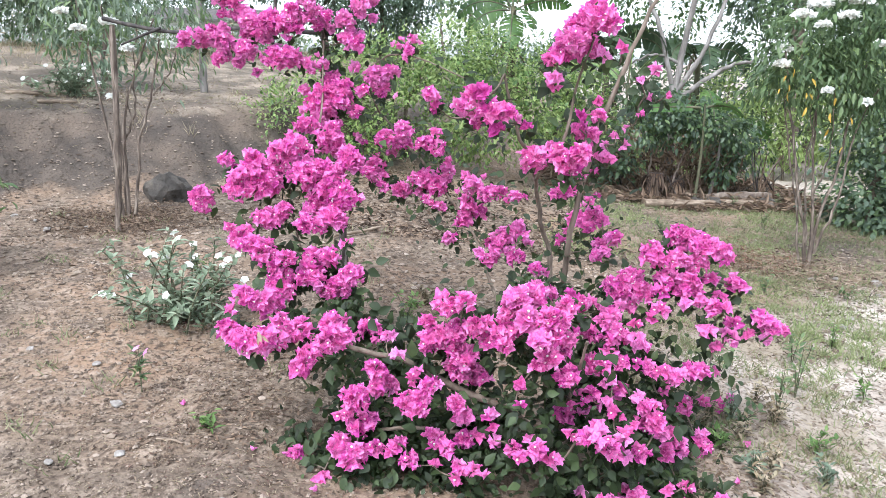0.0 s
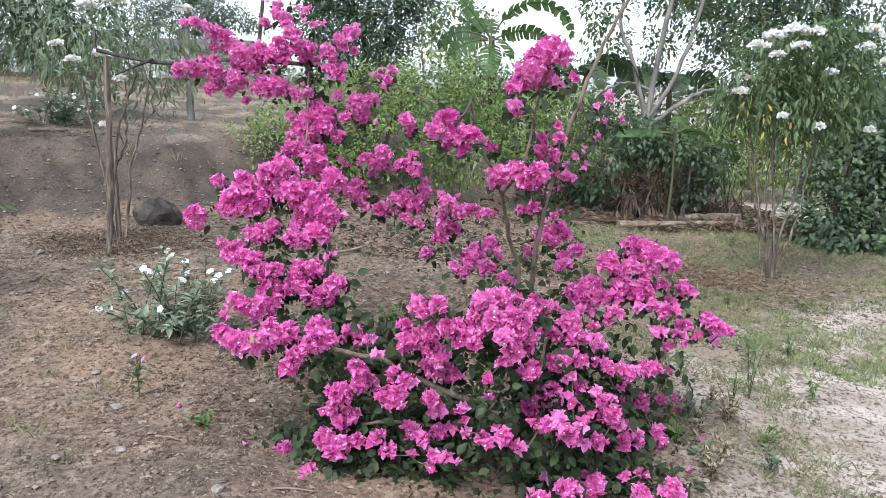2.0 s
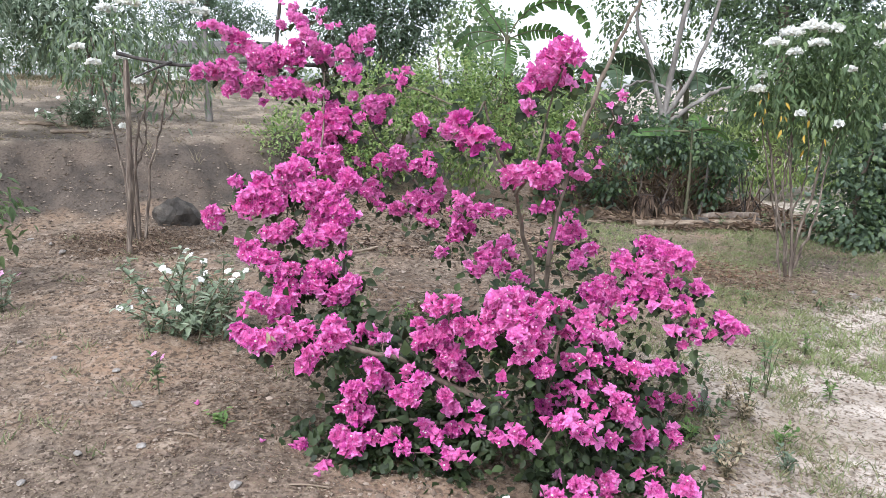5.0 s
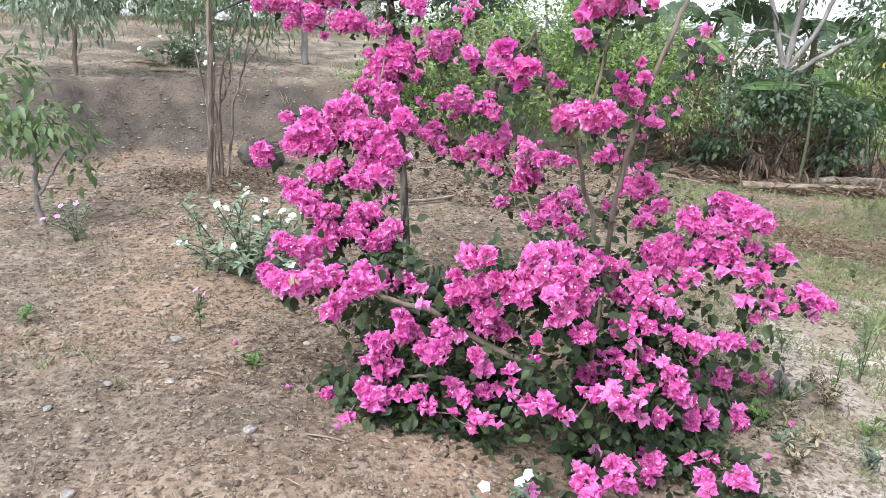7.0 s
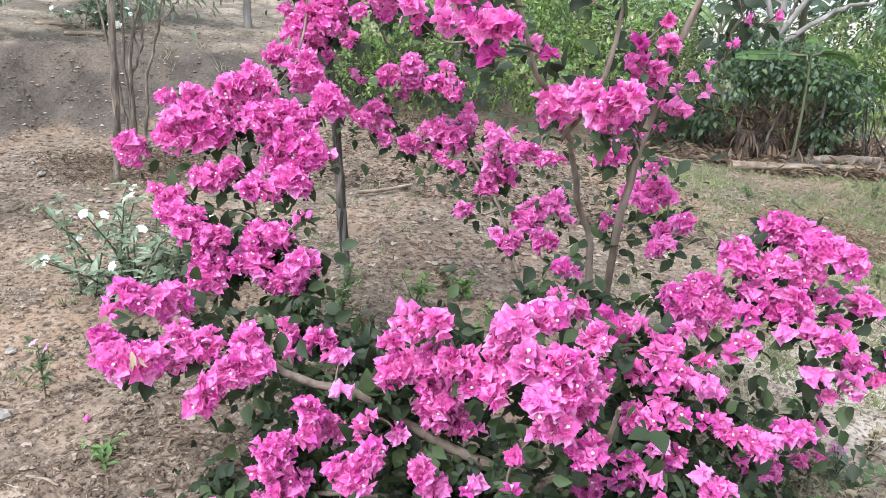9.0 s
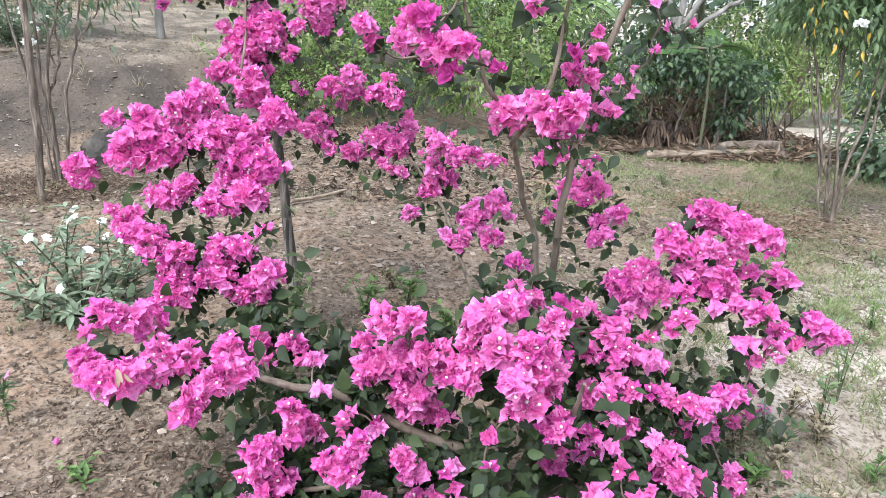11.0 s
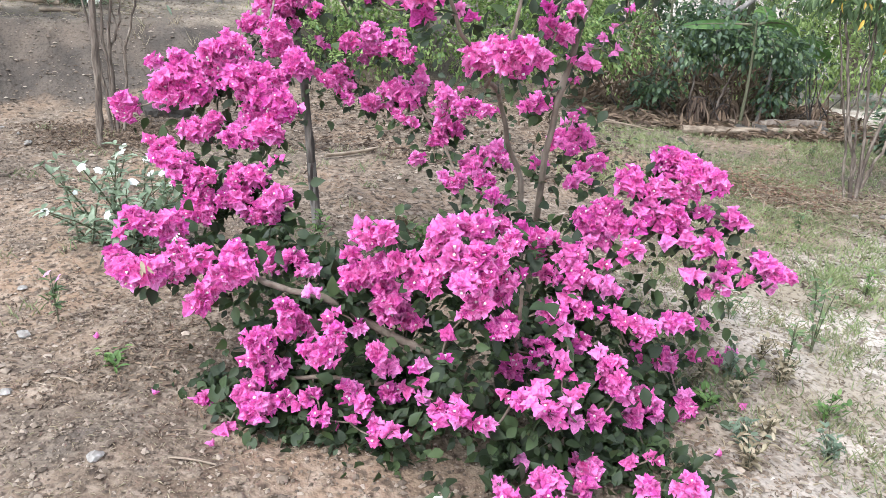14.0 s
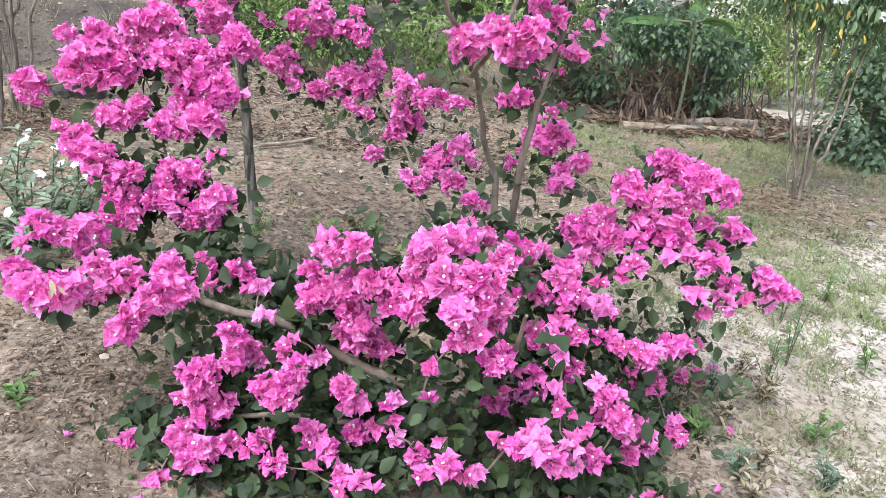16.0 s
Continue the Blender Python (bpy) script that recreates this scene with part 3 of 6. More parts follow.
ELBOW = [(-0.64, 2.33, 0.61, 0.039), (-0.61, 2.36, 0.59, 0.040), (-0.58, 2.42, 0.56, 0.048), (-0.61, 2.69, 0.52, 0.046), (-0.69, 2.31, 0.50, 0.040), (-0.59, 2.24, 0.49, 0.054), (-0.62, 2.23, 0.50, 0.041), (-0.55, 2.26, 0.50, 0.038), (-0.51, 2.34, 0.52, 0.039), (-0.45, 2.35, 0.50, 0.040), (-0.52, 2.31, 0.46, 0.036), (-0.34, 2.33, 0.53, 0.039), (-0.33, 2.23, 0.51, 0.050), (-0.30, 2.27, 0.50, 0.038), (-0.43, 2.28, 0.41, 0.042), (-0.41, 2.32, 0.43, 0.036), (-0.35, 2.58, 0.44, 0.036), (-0.25, 2.57, 0.43, 0.040), (-0.17, 2.49, 0.44, 0.024), (-0.29, 2.49, 0.42, 0.021)]
SKIRT = [(-0.19, 2.30, 0.39, 0.039), (-0.16, 2.35, 0.32, 0.046), (-0.24, 2.23, 0.32, 0.047), (-0.27, 2.26, 0.24, 0.039), (-0.24, 2.24, 0.20, 0.032), (-0.18, 2.28, 0.33, 0.032), (-0.05, 2.15, 0.34, 0.048), (-0.03, 2.21, 0.33, 0.031), (-0.20, 2.26, 0.22, 0.032), (-0.48, 2.35, 0.04, 0.032), (-0.31, 2.26, 0.13, 0.043), (-0.24, 2.20, 0.13, 0.045), (-0.26, 2.18, 0.11, 0.035), (-0.36, 2.22, 0.02, 0.025), (-0.18, 2.22, 0.14, 0.029), (-0.10, 2.22, 0.16, 0.032), (-0.06, 2.18, 0.13, 0.031), (0.02, 2.21, 0.19, 0.037), (0.06, 2.18, 0.18, 0.031), (-0.06, 2.27, 0.37, 0.028)]
FRONT = [(0.09, 2.25, 0.30, 0.037), (0.11, 2.28, 0.24, 0.035), (0.12, 2.29, 0.15, 0.032), (0.16, 2.30, 0.16, 0.026), (0.02, 2.20, 0.10, 0.020), (0.11, 2.16, 0.13, 0.031), (0.15, 2.13, 0.13, 0.024), (-0.05, 2.31, 0.39, 0.016), (0.01, 2.35, 0.32, 0.023), (0.21, 2.32, 0.24, 0.024), (0.27, 2.15, 0.21, 0.030), (0.29, 2.14, 0.36, 0.017), (0.34, 2.03, 0.27, 0.033), (0.37, 2.06, 0.23, 0.028), (0.41, 2.13, 0.18, 0.023), (0.22, 2.26, 0.17, 0.022), (0.21, 2.27, 0.22, 0.019)]
HEART = [(0.05, 2.33, 0.63, 0.040), (0.11, 2.28, 0.65, 0.033), (-0.02, 2.39, 0.47, 0.046), (0.02, 2.41, 0.48, 0.046), (0.08, 2.36, 0.52, 0.044), (0.15, 2.27, 0.58, 0.039), (0.12, 2.37, 0.42, 0.042), (0.08, 2.40, 0.36, 0.040), (0.14, 2.44, 0.32, 0.044), (0.18, 2.41, 0.32, 0.030), (0.07, 2.41, 0.43, 0.043), (0.26, 2.23, 0.68, 0.043), (0.30, 2.29, 0.67, 0.041), (0.34, 2.46, 0.61, 0.042), (0.38, 2.57, 0.61, 0.044), (0.24, 2.25, 0.58, 0.044), (0.29, 2.19, 0.62, 0.043), (0.35, 2.15, 0.65, 0.044), (0.39, 2.21, 0.62, 0.040), (0.44, 2.35, 0.62, 0.036)]
HEART_LOW = [(0.42, 2.24, 0.57, 0.038), (0.37, 2.15, 0.60, 0.036), (0.33, 2.09, 0.60, 0.035), (0.37, 2.14, 0.52, 0.039), (0.34, 2.19, 0.47, 0.029), (0.42, 2.23, 0.51, 0.029), (0.44, 2.18, 0.45, 0.037), (0.41, 2.16, 0.44, 0.026), (0.29, 2.19, 0.41, 0.023), (0.23, 2.22, 0.53, 0.032), (0.50, 2.55, 0.58, 0.037), (0.52, 2.61, 0.51, 0.034), (0.47, 2.34, 0.53, 0.021), (0.55, 2.50, 0.48, 0.036), (0.47, 2.47, 0.62, 0.026), (0.18, 2.29, 0.51, 0.037), (0.25, 2.25, 0.63, 0.035), (-0.02, 2.42, 0.52, 0.030)]
SIDE = [(0.62, 2.56, 0.53, 0.040), (0.59, 2.50, 0.53, 0.026), (0.66, 2.73, 0.57, 0.050), (0.72, 2.73, 0.61, 0.049), (0.75, 2.70, 0.58, 0.049), (0.70, 2.72, 0.54, 0.043), (0.67, 2.62, 0.54, 0.024), (0.79, 2.52, 0.57, 0.032), (0.63, 2.49, 0.48, 0.042), (0.67, 2.53, 0.45, 0.037), (0.74, 2.56, 0.42, 0.027), (0.55, 2.45, 0.38, 0.039), (0.58, 2.40, 0.40, 0.032), (0.62, 2.40, 0.35, 0.022), (0.66, 2.47, 0.38, 0.033), (0.66, 2.47, 0.28, 0.030), (0.55, 2.40, 0.29, 0.032), (0.60, 2.38, 0.27, 0.026), (0.78, 2.51, 0.35, 0.033), (0.79, 2.46, 0.35, 0.023), (0.83, 2.45, 0.35, 0.038), (0.83, 2.53, 0.25, 0.017)]
SIDE_LOW = [(0.47, 2.40, 0.21, 0.039), (0.48, 2.34, 0.27, 0.022), (0.60, 2.23, 0.31, 0.024), (0.62, 2.16, 0.27, 0.026), (0.45, 2.14, 0.27, 0.022), (0.50, 2.08, 0.30, 0.033), (0.54, 2.17, 0.28, 0.026), (0.57, 2.14, 0.23, 0.037), (0.52, 2.05, 0.30, 0.024), (0.71, 2.28, 0.14, 0.031), (0.75, 2.37, 0.26, 0.038), (0.77, 2.33, 0.23, 0.040), (0.75, 2.38, 0.19, 0.032), (0.87, 2.51, 0.08, 0.044), (0.84, 2.44, 0.06, 0.040), (0.92, 2.53, 0.03, 0.034), (1.05, 2.68, -0.04, 0.037), (1.04, 2.68, -0.09, 0.030), (0.98, 2.79, 0.09, 0.045), (1.00, 2.79, 0.06, 0.030), (1.24, 3.10, -0.06, 0.036), (1.11, 2.88, 0.05, 0.025), (0.65, 2.22, 0.16, 0.021)]
WING = [(0.94, 2.56, 0.33, 0.033), (0.98, 2.58, 0.32, 0.027), (1.06, 2.72, 0.26, 0.025), (0.83, 2.66, 0.65, 0.037), (0.88, 2.66, 0.61, 0.047), (0.92, 2.64, 0.63, 0.040), (0.80, 2.59, 0.62, 0.030), (0.78, 2.65, 0.74, 0.043), (0.83, 2.65, 0.72, 0.040), (0.90, 2.81, 0.77, 0.046), (0.95, 2.83, 0.75, 0.050), (0.96, 2.65, 0.77, 0.046), (1.00, 2.60, 0.77, 0.035), (1.03, 2.60, 0.74, 0.022), (0.88, 2.67, 0.72, 0.040), (0.95, 2.68, 0.70, 0.040), (1.12, 2.75, 0.60, 0.038), (1.01, 2.70, 0.64, 0.027)]
WING_TIP = [(1.15, 2.74, 0.60, 0.021), (0.96, 2.64, 0.57, 0.024), (1.00, 2.61, 0.56, 0.033), (1.04, 2.60, 0.56, 0.026), (0.98, 2.58, 0.48, 0.026), (1.08, 2.63, 0.44, 0.034), (1.10, 2.67, 0.48, 0.031), (1.18, 2.71, 0.42, 0.024), (1.21, 2.68, 0.50, 0.034), (1.25, 2.70, 0.46, 0.038), (1.30, 2.72, 0.44, 0.031), (1.04, 2.65, 0.39, 0.024), (1.28, 2.79, 0.38, 0.021), (1.05, 2.70, 0.57, 0.024), (0.90, 2.60, 0.57, 0.023)]
ARCH = [(-0.25, 3.71, 1.05, 0.045), (-0.34, 3.73, 1.01, 0.040), (-0.27, 3.94, 0.96, 0.053), (-0.42, 3.73, 0.86, 0.046), (-0.38, 3.79, 0.80, 0.042), (-0.41, 3.58, 0.85, 0.034), (-0.34, 3.66, 0.77, 0.028), (-0.12, 3.65, 0.99, 0.044), (-0.07, 3.40, 1.07, 0.022), (-0.07, 3.61, 0.97, 0.031), (-0.26, 3.81, 0.73, 0.047), (-0.14, 3.78, 0.80, 0.062), (-0.07, 3.72, 0.77, 0.046), (-0.13, 3.71, 0.71, 0.025), (-0.05, 3.68, 0.68, 0.025), (-0.03, 3.72, 0.86, 0.040), (0.11, 3.61, 0.80, 0.044), (0.18, 3.54, 0.77, 0.043), (0.08, 3.65, 0.71, 0.040), (-0.41, 4.05, 1.28, 0.048), (-0.05, 2.68, 1.28, 0.023), (-0.03, 2.70, 1.24, 0.020), (-0.47, 3.73, 1.00, 0.020), (-0.46, 3.62, 1.15, 0.024)]
ARCH_LOW = [(0.11, 3.68, 0.65, 0.050), (0.07, 3.66, 0.62, 0.035), (0.23, 3.39, 0.81, 0.034), (0.30, 3.26, 0.82, 0.026), (0.28, 3.50, 0.58, 0.057), (0.34, 3.52, 0.60, 0.040), (0.25, 3.46, 0.54, 0.040), (0.19, 3.19, 0.56, 0.039), (0.31, 3.17, 0.56, 0.036), (0.37, 2.74, 0.64, 0.027), (-0.00, 3.46, 0.57, 0.029), (0.45, 2.98, 0.89, 0.027), (0.49, 3.04, 0.89, 0.031), (0.58, 3.31, 0.72, 0.039), (0.65, 3.27, 0.75, 0.036), (0.61, 3.24, 0.70, 0.036), (0.68, 3.22, 0.74, 0.023), (0.62, 3.22, 0.82, 0.021), (0.71, 3.07, 0.69, 0.030), (0.66, 3.12, 0.65, 0.027), (0.64, 2.94, 0.65, 0.033), (0.50, 3.15, 0.65, 0.021)]
PLUME = [(0.32, 2.51, 1.08, 0.046), (0.38, 2.35, 1.12, 0.042), (0.43, 2.29, 1.13, 0.038), (0.48, 2.58, 1.08, 0.038), (0.41, 2.33, 1.09, 0.036), (0.36, 2.40, 1.14, 0.023), (0.43, 2.35, 1.07, 0.026), (0.11, 2.30, 1.30, 0.033), (0.06, 2.49, 1.25, 0.034), (0.10, 2.61, 1.24, 0.035), (0.16, 2.68, 1.25, 0.030), (0.12, 2.79, 1.18, 0.028), (0.12, 2.33, 1.32, 0.025), (0.09, 2.75, 1.20, 0.031), (0.137, 2.29, 1.31, 0.026), (0.159, 2.30, 1.25, 0.038), (0.21, 2.29, 1.25, 0.032), (0.185, 2.30, 1.20, 0.026), (0.25, 2.53, 1.21, 0.020), (0.29, 2.54, 1.19, 0.020), (0.37, 2.54, 1.33, 0.021), (0.52, 2.80, 1.16, 0.041), (0.49, 2.75, 1.22, 0.025), (0.56, 2.81, 1.27, 0.020), (0.56, 2.86, 1.13, 0.030), (0.58, 2.91, 1.21, 0.028)]
BUDS = [(0.63, 3.02, 1.04, 0.028), (0.66, 3.02, 1.03, 0.023), (0.58, 2.96, 1.06, 0.015), (0.64, 3.08, 1.08, 0.017), (0.70, 3.18, 1.11, 0.018), (0.74, 3.21, 1.07, 0.022), (0.72, 3.06, 1.15, 0.013), (0.75, 2.98, 1.22, 0.016), (0.78, 2.91, 1.38, 0.026), (0.74, 2.96, 1.34, 0.014), (0.80, 3.02, 1.28, 0.013), (0.85, 2.99, 1.29, 0.014), (0.60, 3.05, 0.98, 0.017), (0.49, 2.74, 1.17, 0.022), (0.51, 2.71, 1.01, 0.015)]
TOP = [(0.43, 2.41, 1.51, 0.049), (0.47, 2.36, 1.54, 0.049), (0.40, 2.35, 1.47, 0.045), (0.37, 2.39, 1.44, 0.041), (0.34, 2.44, 1.41, 0.021), (0.46, 2.45, 1.46, 0.042), (0.50, 2.42, 1.43, 0.025), (0.55, 2.37, 1.45, 0.018), (0.51, 2.35, 1.52, 0.028), (0.35, 2.38, 1.36, 0.023)]
TOE = [(0.51, 2.19, 0.03, 0.025), (0.58, 2.09, 0.05, 0.047), (0.56, 2.00, 0.06, 0.034), (0.61, 2.03, 0.03, 0.031), (0.69, 2.23, 0.00, 0.050), (0.69, 2.16, -0.01, 0.037), (0.45, 2.09, 0.03, 0.024), (0.47, 1.98, 0.06, 0.046), (0.50, 1.92, 0.06, 0.033), (0.48, 1.91, 0.05, 0.026), (0.82, 2.29, -0.00, 0.025), (0.90, 2.35, -0.02, 0.026), (0.86, 2.19, -0.01, 0.037), (0.85, 2.07, 0.02, 0.027), (0.97, 2.17, 0.03, 0.040), (0.94, 2.17, 0.01, 0.024), (1.01, 2.21, -0.02, 0.025), (0.32, 1.94, 0.02, 0.025), (0.41, 1.85, 0.02, 0.029), (0.45, 1.82, 0.05, 0.029), (0.47, 1.77, 0.06, 0.024), (0.49, 1.68, 0.05, 0.017), (0.10, 2.18, 0.07, 0.029)]

bush = thing("bougainvillea", on_ground(0.45, 2.62), "sprawling bougainvillea covered in magenta bracts on bare soil", "bush")


def add_clusters(rows, name="bloom", fading=0.0, swell=1.17, fresh="fresh"):
    for x, y, z, r in rows:
        cls = min((c[0] for c in CLASSES), key=lambda c: abs(c - r * swell))
        mesh = CLUSTERS[cls, "fading" if RNG.random() < fading else fresh]
        ob = new(name, mesh[RNG.integers(len(mesh))])
        ob.parent = bush
        ob.rotation_euler = (RNG.normal() * 0.35, RNG.normal() * 0.35, RNG.random() * 6.283)
        k = float(np.clip(r * swell / cls, 0.85, 1.25))
        ob.scale = (k, k, k * RNG.uniform(0.85, 1.0))
        ob.location = Vector((x, y, z)) - bush.location


for rows, fading in ((CROWN, 0.75), (CROWN_LOW, 0.5)):
    # the upper sprays are loose: small heads crowd along the shoots round each larger one
    add_clusters(rows, "crown_bloom", fading, 0.98)
    add_clusters([(x + r * RNG.uniform(-1.6, 1.6), y + r * RNG.uniform(-1, 1), z + r * RNG.uniform(-1.1, 1.1), r * RNG.uniform(0.4, 0.75)) for x, y, z, r in rows for _ in range(3)], "crown_bloom", fading, 1.0)
for rows in (SKIRT, FRONT, SIDE, SIDE_LOW):
    add_clusters(rows, swell=1.24)
    # single flowers open beside the fuller heads
    add_clusters([(x + r * RNG.uniform(-2, 2), y + 0.01, z + r * RNG.uniform(-1.5, 1.5), r * 0.66) for x, y, z, r in (rows if rows in (SIDE, SIDE_LOW) else rows[::2])], "side_bloom")
for rows in (SHOULDER, COLUMN, ELBOW, WING):
    add_clusters(rows, swell=1.3)
    add_clusters([(x + r * RNG.uniform(-1, 1), y + r * RNG.uniform(-0.8, 0.8), z + r * RNG.uniform(-1, 1), r * RNG.uniform(0.35, 0.55)) for x, y, z, r in rows], "side_bloom")
for rows in (HEART, HEART_LOW, PLUME):
    add_clusters(rows, fading=0.06, swell=1.3, fresh="warm")
for rows in (WING_TIP, TOP):
    add_clusters(rows, fading=0.06, swell=1.3)
add_clusters(ARCH, "arch_bloom", 0.2, 1.42)
add_clusters(ARCH_LOW, "arch_bloom", 0.1, 1.42)
add_clusters([(x + r * RNG.uniform(-1.5, 1.5), y + r * RNG.uniform(-1, 1), z + r * RNG.uniform(-1.4, 1.4), r * RNG.uniform(0.4, 0.7)) for x, y, z, r in (ARCH + ARCH_LOW) for _ in range(2)], "arch_bloom", 0.1, 1.1)
add_clusters(BUDS, "bud")
add_clusters(TOE, "toe_bloom")

SPOTS = np.array([row for rows in (CROWN, CROWN_LOW, SHOULDER, COLUMN, ELBOW, SKIRT, FRONT, HEART, HEART_LOW, SIDE, SIDE_LOW, WING, WING_TIP, ARCH, ARCH_LOW, PLUME, BUDS, TOP, TOE) for row in rows])

STEMS = {
    "bough": ([(0.45, 2.62, -0.05), (0.38, 2.45, 0.10), (0.24, 2.41, 0.22), (0.07, 2.41, 0.29), (-0.10, 2.41, 0.38), (-0.28, 2.40, 0.42), (-0.45, 2.55, 0.44)], 0.017, 0.008),
    "long_stem": ([(0.50, 3.05, -0.06), (0.515, 3.08, 0.52), (0.565, 3.03, 0.97), (0.66, 2.98, 1.34), (0.755, 2.96, 1.60), (0.875, 2.95, 1.87)], 0.0145, 0.006),
    "forked_stem": ([(0.47, 2.98, -0.06), (0.45, 3.05, 0.55), (0.40, 2.98, 0.74), (0.355, 2.88, 0.94), (0.33, 2.60, 1.03), (0.25, 2.48, 1.19), (0.20, 2.44, 1.36)], 0.0125, 0.004),
    "plume_stem": ([(0.33, 2.60, 1.00), (0.40, 2.45, 1.15), (0.43, 2.42, 1.34), (0.47, 2.40, 1.48)], 0.006, 0.003),
    "climbing_stem": ([(-0.62, 3.48, 1.08), (-0.63, 3.60, 1.2), (-0.64, 3.66, 1.32), (-0.65, 3.74, 1.48)], 0.005, 0.004),
    "arch_stem": ([(0.42, 2.85, -0.05), (0.25, 3.40, 0.28), (0.12, 3.62, 0.55), (-0.10, 3.78, 0.82), (-0.30, 3.95, 1.00), (-0.45, 3.85, 1.25), (-0.30, 3.75, 1.42), (0.15, 3.40, 1.28)], 0.009, 0.003),
    "side_stem": ([(0.47, 2.66, -0.05), (0.62, 2.68, 0.25), (0.80, 2.72, 0.48), (0.98, 2.75, 0.62), (1.12, 2.75, 0.60)], 0.014, 0.006),
    "low_stem": ([(0.46, 2.60, -0.05), (0.56, 2.48, 0.10), (0.68, 2.46, 0.13), (0.80, 2.52, 0.12)], 0.009, 0.005),
    "front_stem": ([(0.42, 2.58, -0.05), (0.25, 2.36, 0.12), (-0.05, 2.30, 0.18), (-0.25, 2.30, 0.15)], 0.012, 0.005),
    "column_stem": ([(-0.28, 2.44, 0.42), (-0.45, 2.78, 0.46), (-0.62, 3.05, 0.62), (-0.70, 3.25, 0.86), (-0.62, 3.48, 1.08)], 0.005, 0.003),
    "upright_stem": ([(0.46, 2.56, -0.04), (0.47, 2.42, 0.22), (0.472, 2.24, 0.42), (0.474, 2.16, 0.52), (0.473, 2.10, 0.60)], 0.0085, 0.004),
    "heart_stem": ([(0.44, 2.60, -0.03), (0.40, 2.42, 0.30), (0.30, 2.32, 0.52), (0.20, 2.35, 0.56)], 0.012, 0.005),
}
nodes = []
for name, (pts, r0, r1) in STEMS.items():
    path = spline(pts, 26)
    path[1:] += RNG.normal(size=(25, 3)) * 0.02 * np.linalg.norm(path[1] - path[0])
    nodes.append(path)
    part(name, Geo().tube(path - np.array(bush.location), np.linspace(r0, r1, 26), 8, 0, 0.06), STEM_BARK, bush, "bare grey-brown woody stem")
nodes = np.concatenate(nodes)

# thin shoots lead from the stems, one cluster after another, each leaving from the nearest wood
shoots, shoot_points = Geo(), []
left = SPOTS[:, :3].tolist()
tree = nodes.tolist()
gap = np.array([min(np.linalg.norm(nodes - p, axis=1)) for p in np.array(left)])
while left:
    k = int(np.argmin(gap))
    p = np.array(left.pop(k))
    gap = np.delete(gap, k)
    arr = np.array(tree)
    q = arr[np.argmin(np.linalg.norm(arr - p, axis=1))]
    mid = (p + q) / 2 + RNG.normal(size=3) * 0.012 + (0, 0.015, -0.02)
    path = spline([q, mid, p], 7)
    shoots.tube(path - np.array(bush.location), np.linspace(0.0038, 0.0022, 7), 4, 0, 0, False)
    shoot_points.append(path)
    tree.extend(path[3:].tolist())
    if left:
        gap = np.minimum(gap, np.linalg.norm(np.array(left) - p, axis=1))
tagged(part("shoot", shoots, STEM_BARK, bush, "thin leafy twigs"), kind="stuff")

# leaves sit round the clusters, on the shoots, and thick in the shaded lower bush
foliage = Geo()
inner = SPOTS[:, :3] + (0, 0.045, -0.03)
sp = np.repeat(inner, 7, 0)
rr = np.repeat(SPOTS[:, 3], 7)
out = rand_dirs(len(sp))
sp = sp + out * (rr * RNG.uniform(0.4, 1.15, len(sp)))[:, None]
on_shoot = np.concatenate(shoot_points)
sp = np.vstack([sp, on_shoot + RNG.normal(size=on_shoot.shape) * 0.018])
low = SPOTS[(SPOTS[:, 2] < 0.62) & (SPOTS[:, 1] < 2.85)][:, :3]
a, b = low[RNG.integers(0, len(low), 8600)], low[RNG.integers(0, len(low), 8600)]
near = np.linalg.norm(a - b, axis=1) < 0.5
mass = a + (b - a) * RNG.random((8600, 1)) + (0, 0.11, -0.04) + RNG.normal(size=(8600, 3)) * (0.03, 0.045, 0.03)
mass = mass[near & (mass[:, 0] < 0.92)]
skirt = low[(low[:, 2] < 0.30) & (low[:, 1] > 2.13)]
sk = skirt[RNG.integers(0, len(skirt), 3200)] + RNG.normal(size=(3200, 3)) * (0.06, 0.06, 0.04) + (0, 0.07, -0.06)
thin = nodes[(nodes[:, 2] > 0.5)]
dress = thin[RNG.integers(0, len(thin), 1300)] + RNG.normal(size=(1300, 3)) * 0.04
bare = (dress[:, 0] > 0.05) & (dress[:, 1] < 3.2) & (dress[:, 2] > 0.8)
dress = dress[~((dress[:, 0] > 0.30) & (dress[:, 1] > 2.5) & (dress[:, 2] < 1.75)) & ~(bare & (RNG.random(1300) < 0.7))]
# drooping shoots under the bent bough
under = np.stack([RNG.uniform(-0.38, -0.02, 520), RNG.uniform(2.36, 2.72, 520), RNG.uniform(0.06, 0.42, 520)], -1)
sp = np.vstack([sp, mass, sk, dress, under])
# broad leaves hang between the heads of the tall side
tall = np.array(COLUMN + SHOULDER + ELBOW)[:, :3]
broad = tall[RNG.integers(0, len(tall), 240)] + RNG.normal(size=(240, 3)) * (0.045, 0.04, 0.045) + (0.02, 0.05, -0.03)
arch = np.array(ARCH + ARCH_LOW)[:, :3]
behind = arch[RNG.integers(0, len(arch), 520)] + RNG.normal(size=(520, 3)) * (0.08, 0.06, 0.08) + (0, 0.05, -0.02)
sp = np.vstack([broad, behind, sp])
sp[:, 2] = np.maximum(sp[:, 2], height(sp[:, 0], sp[:, 1]) + 0.02)
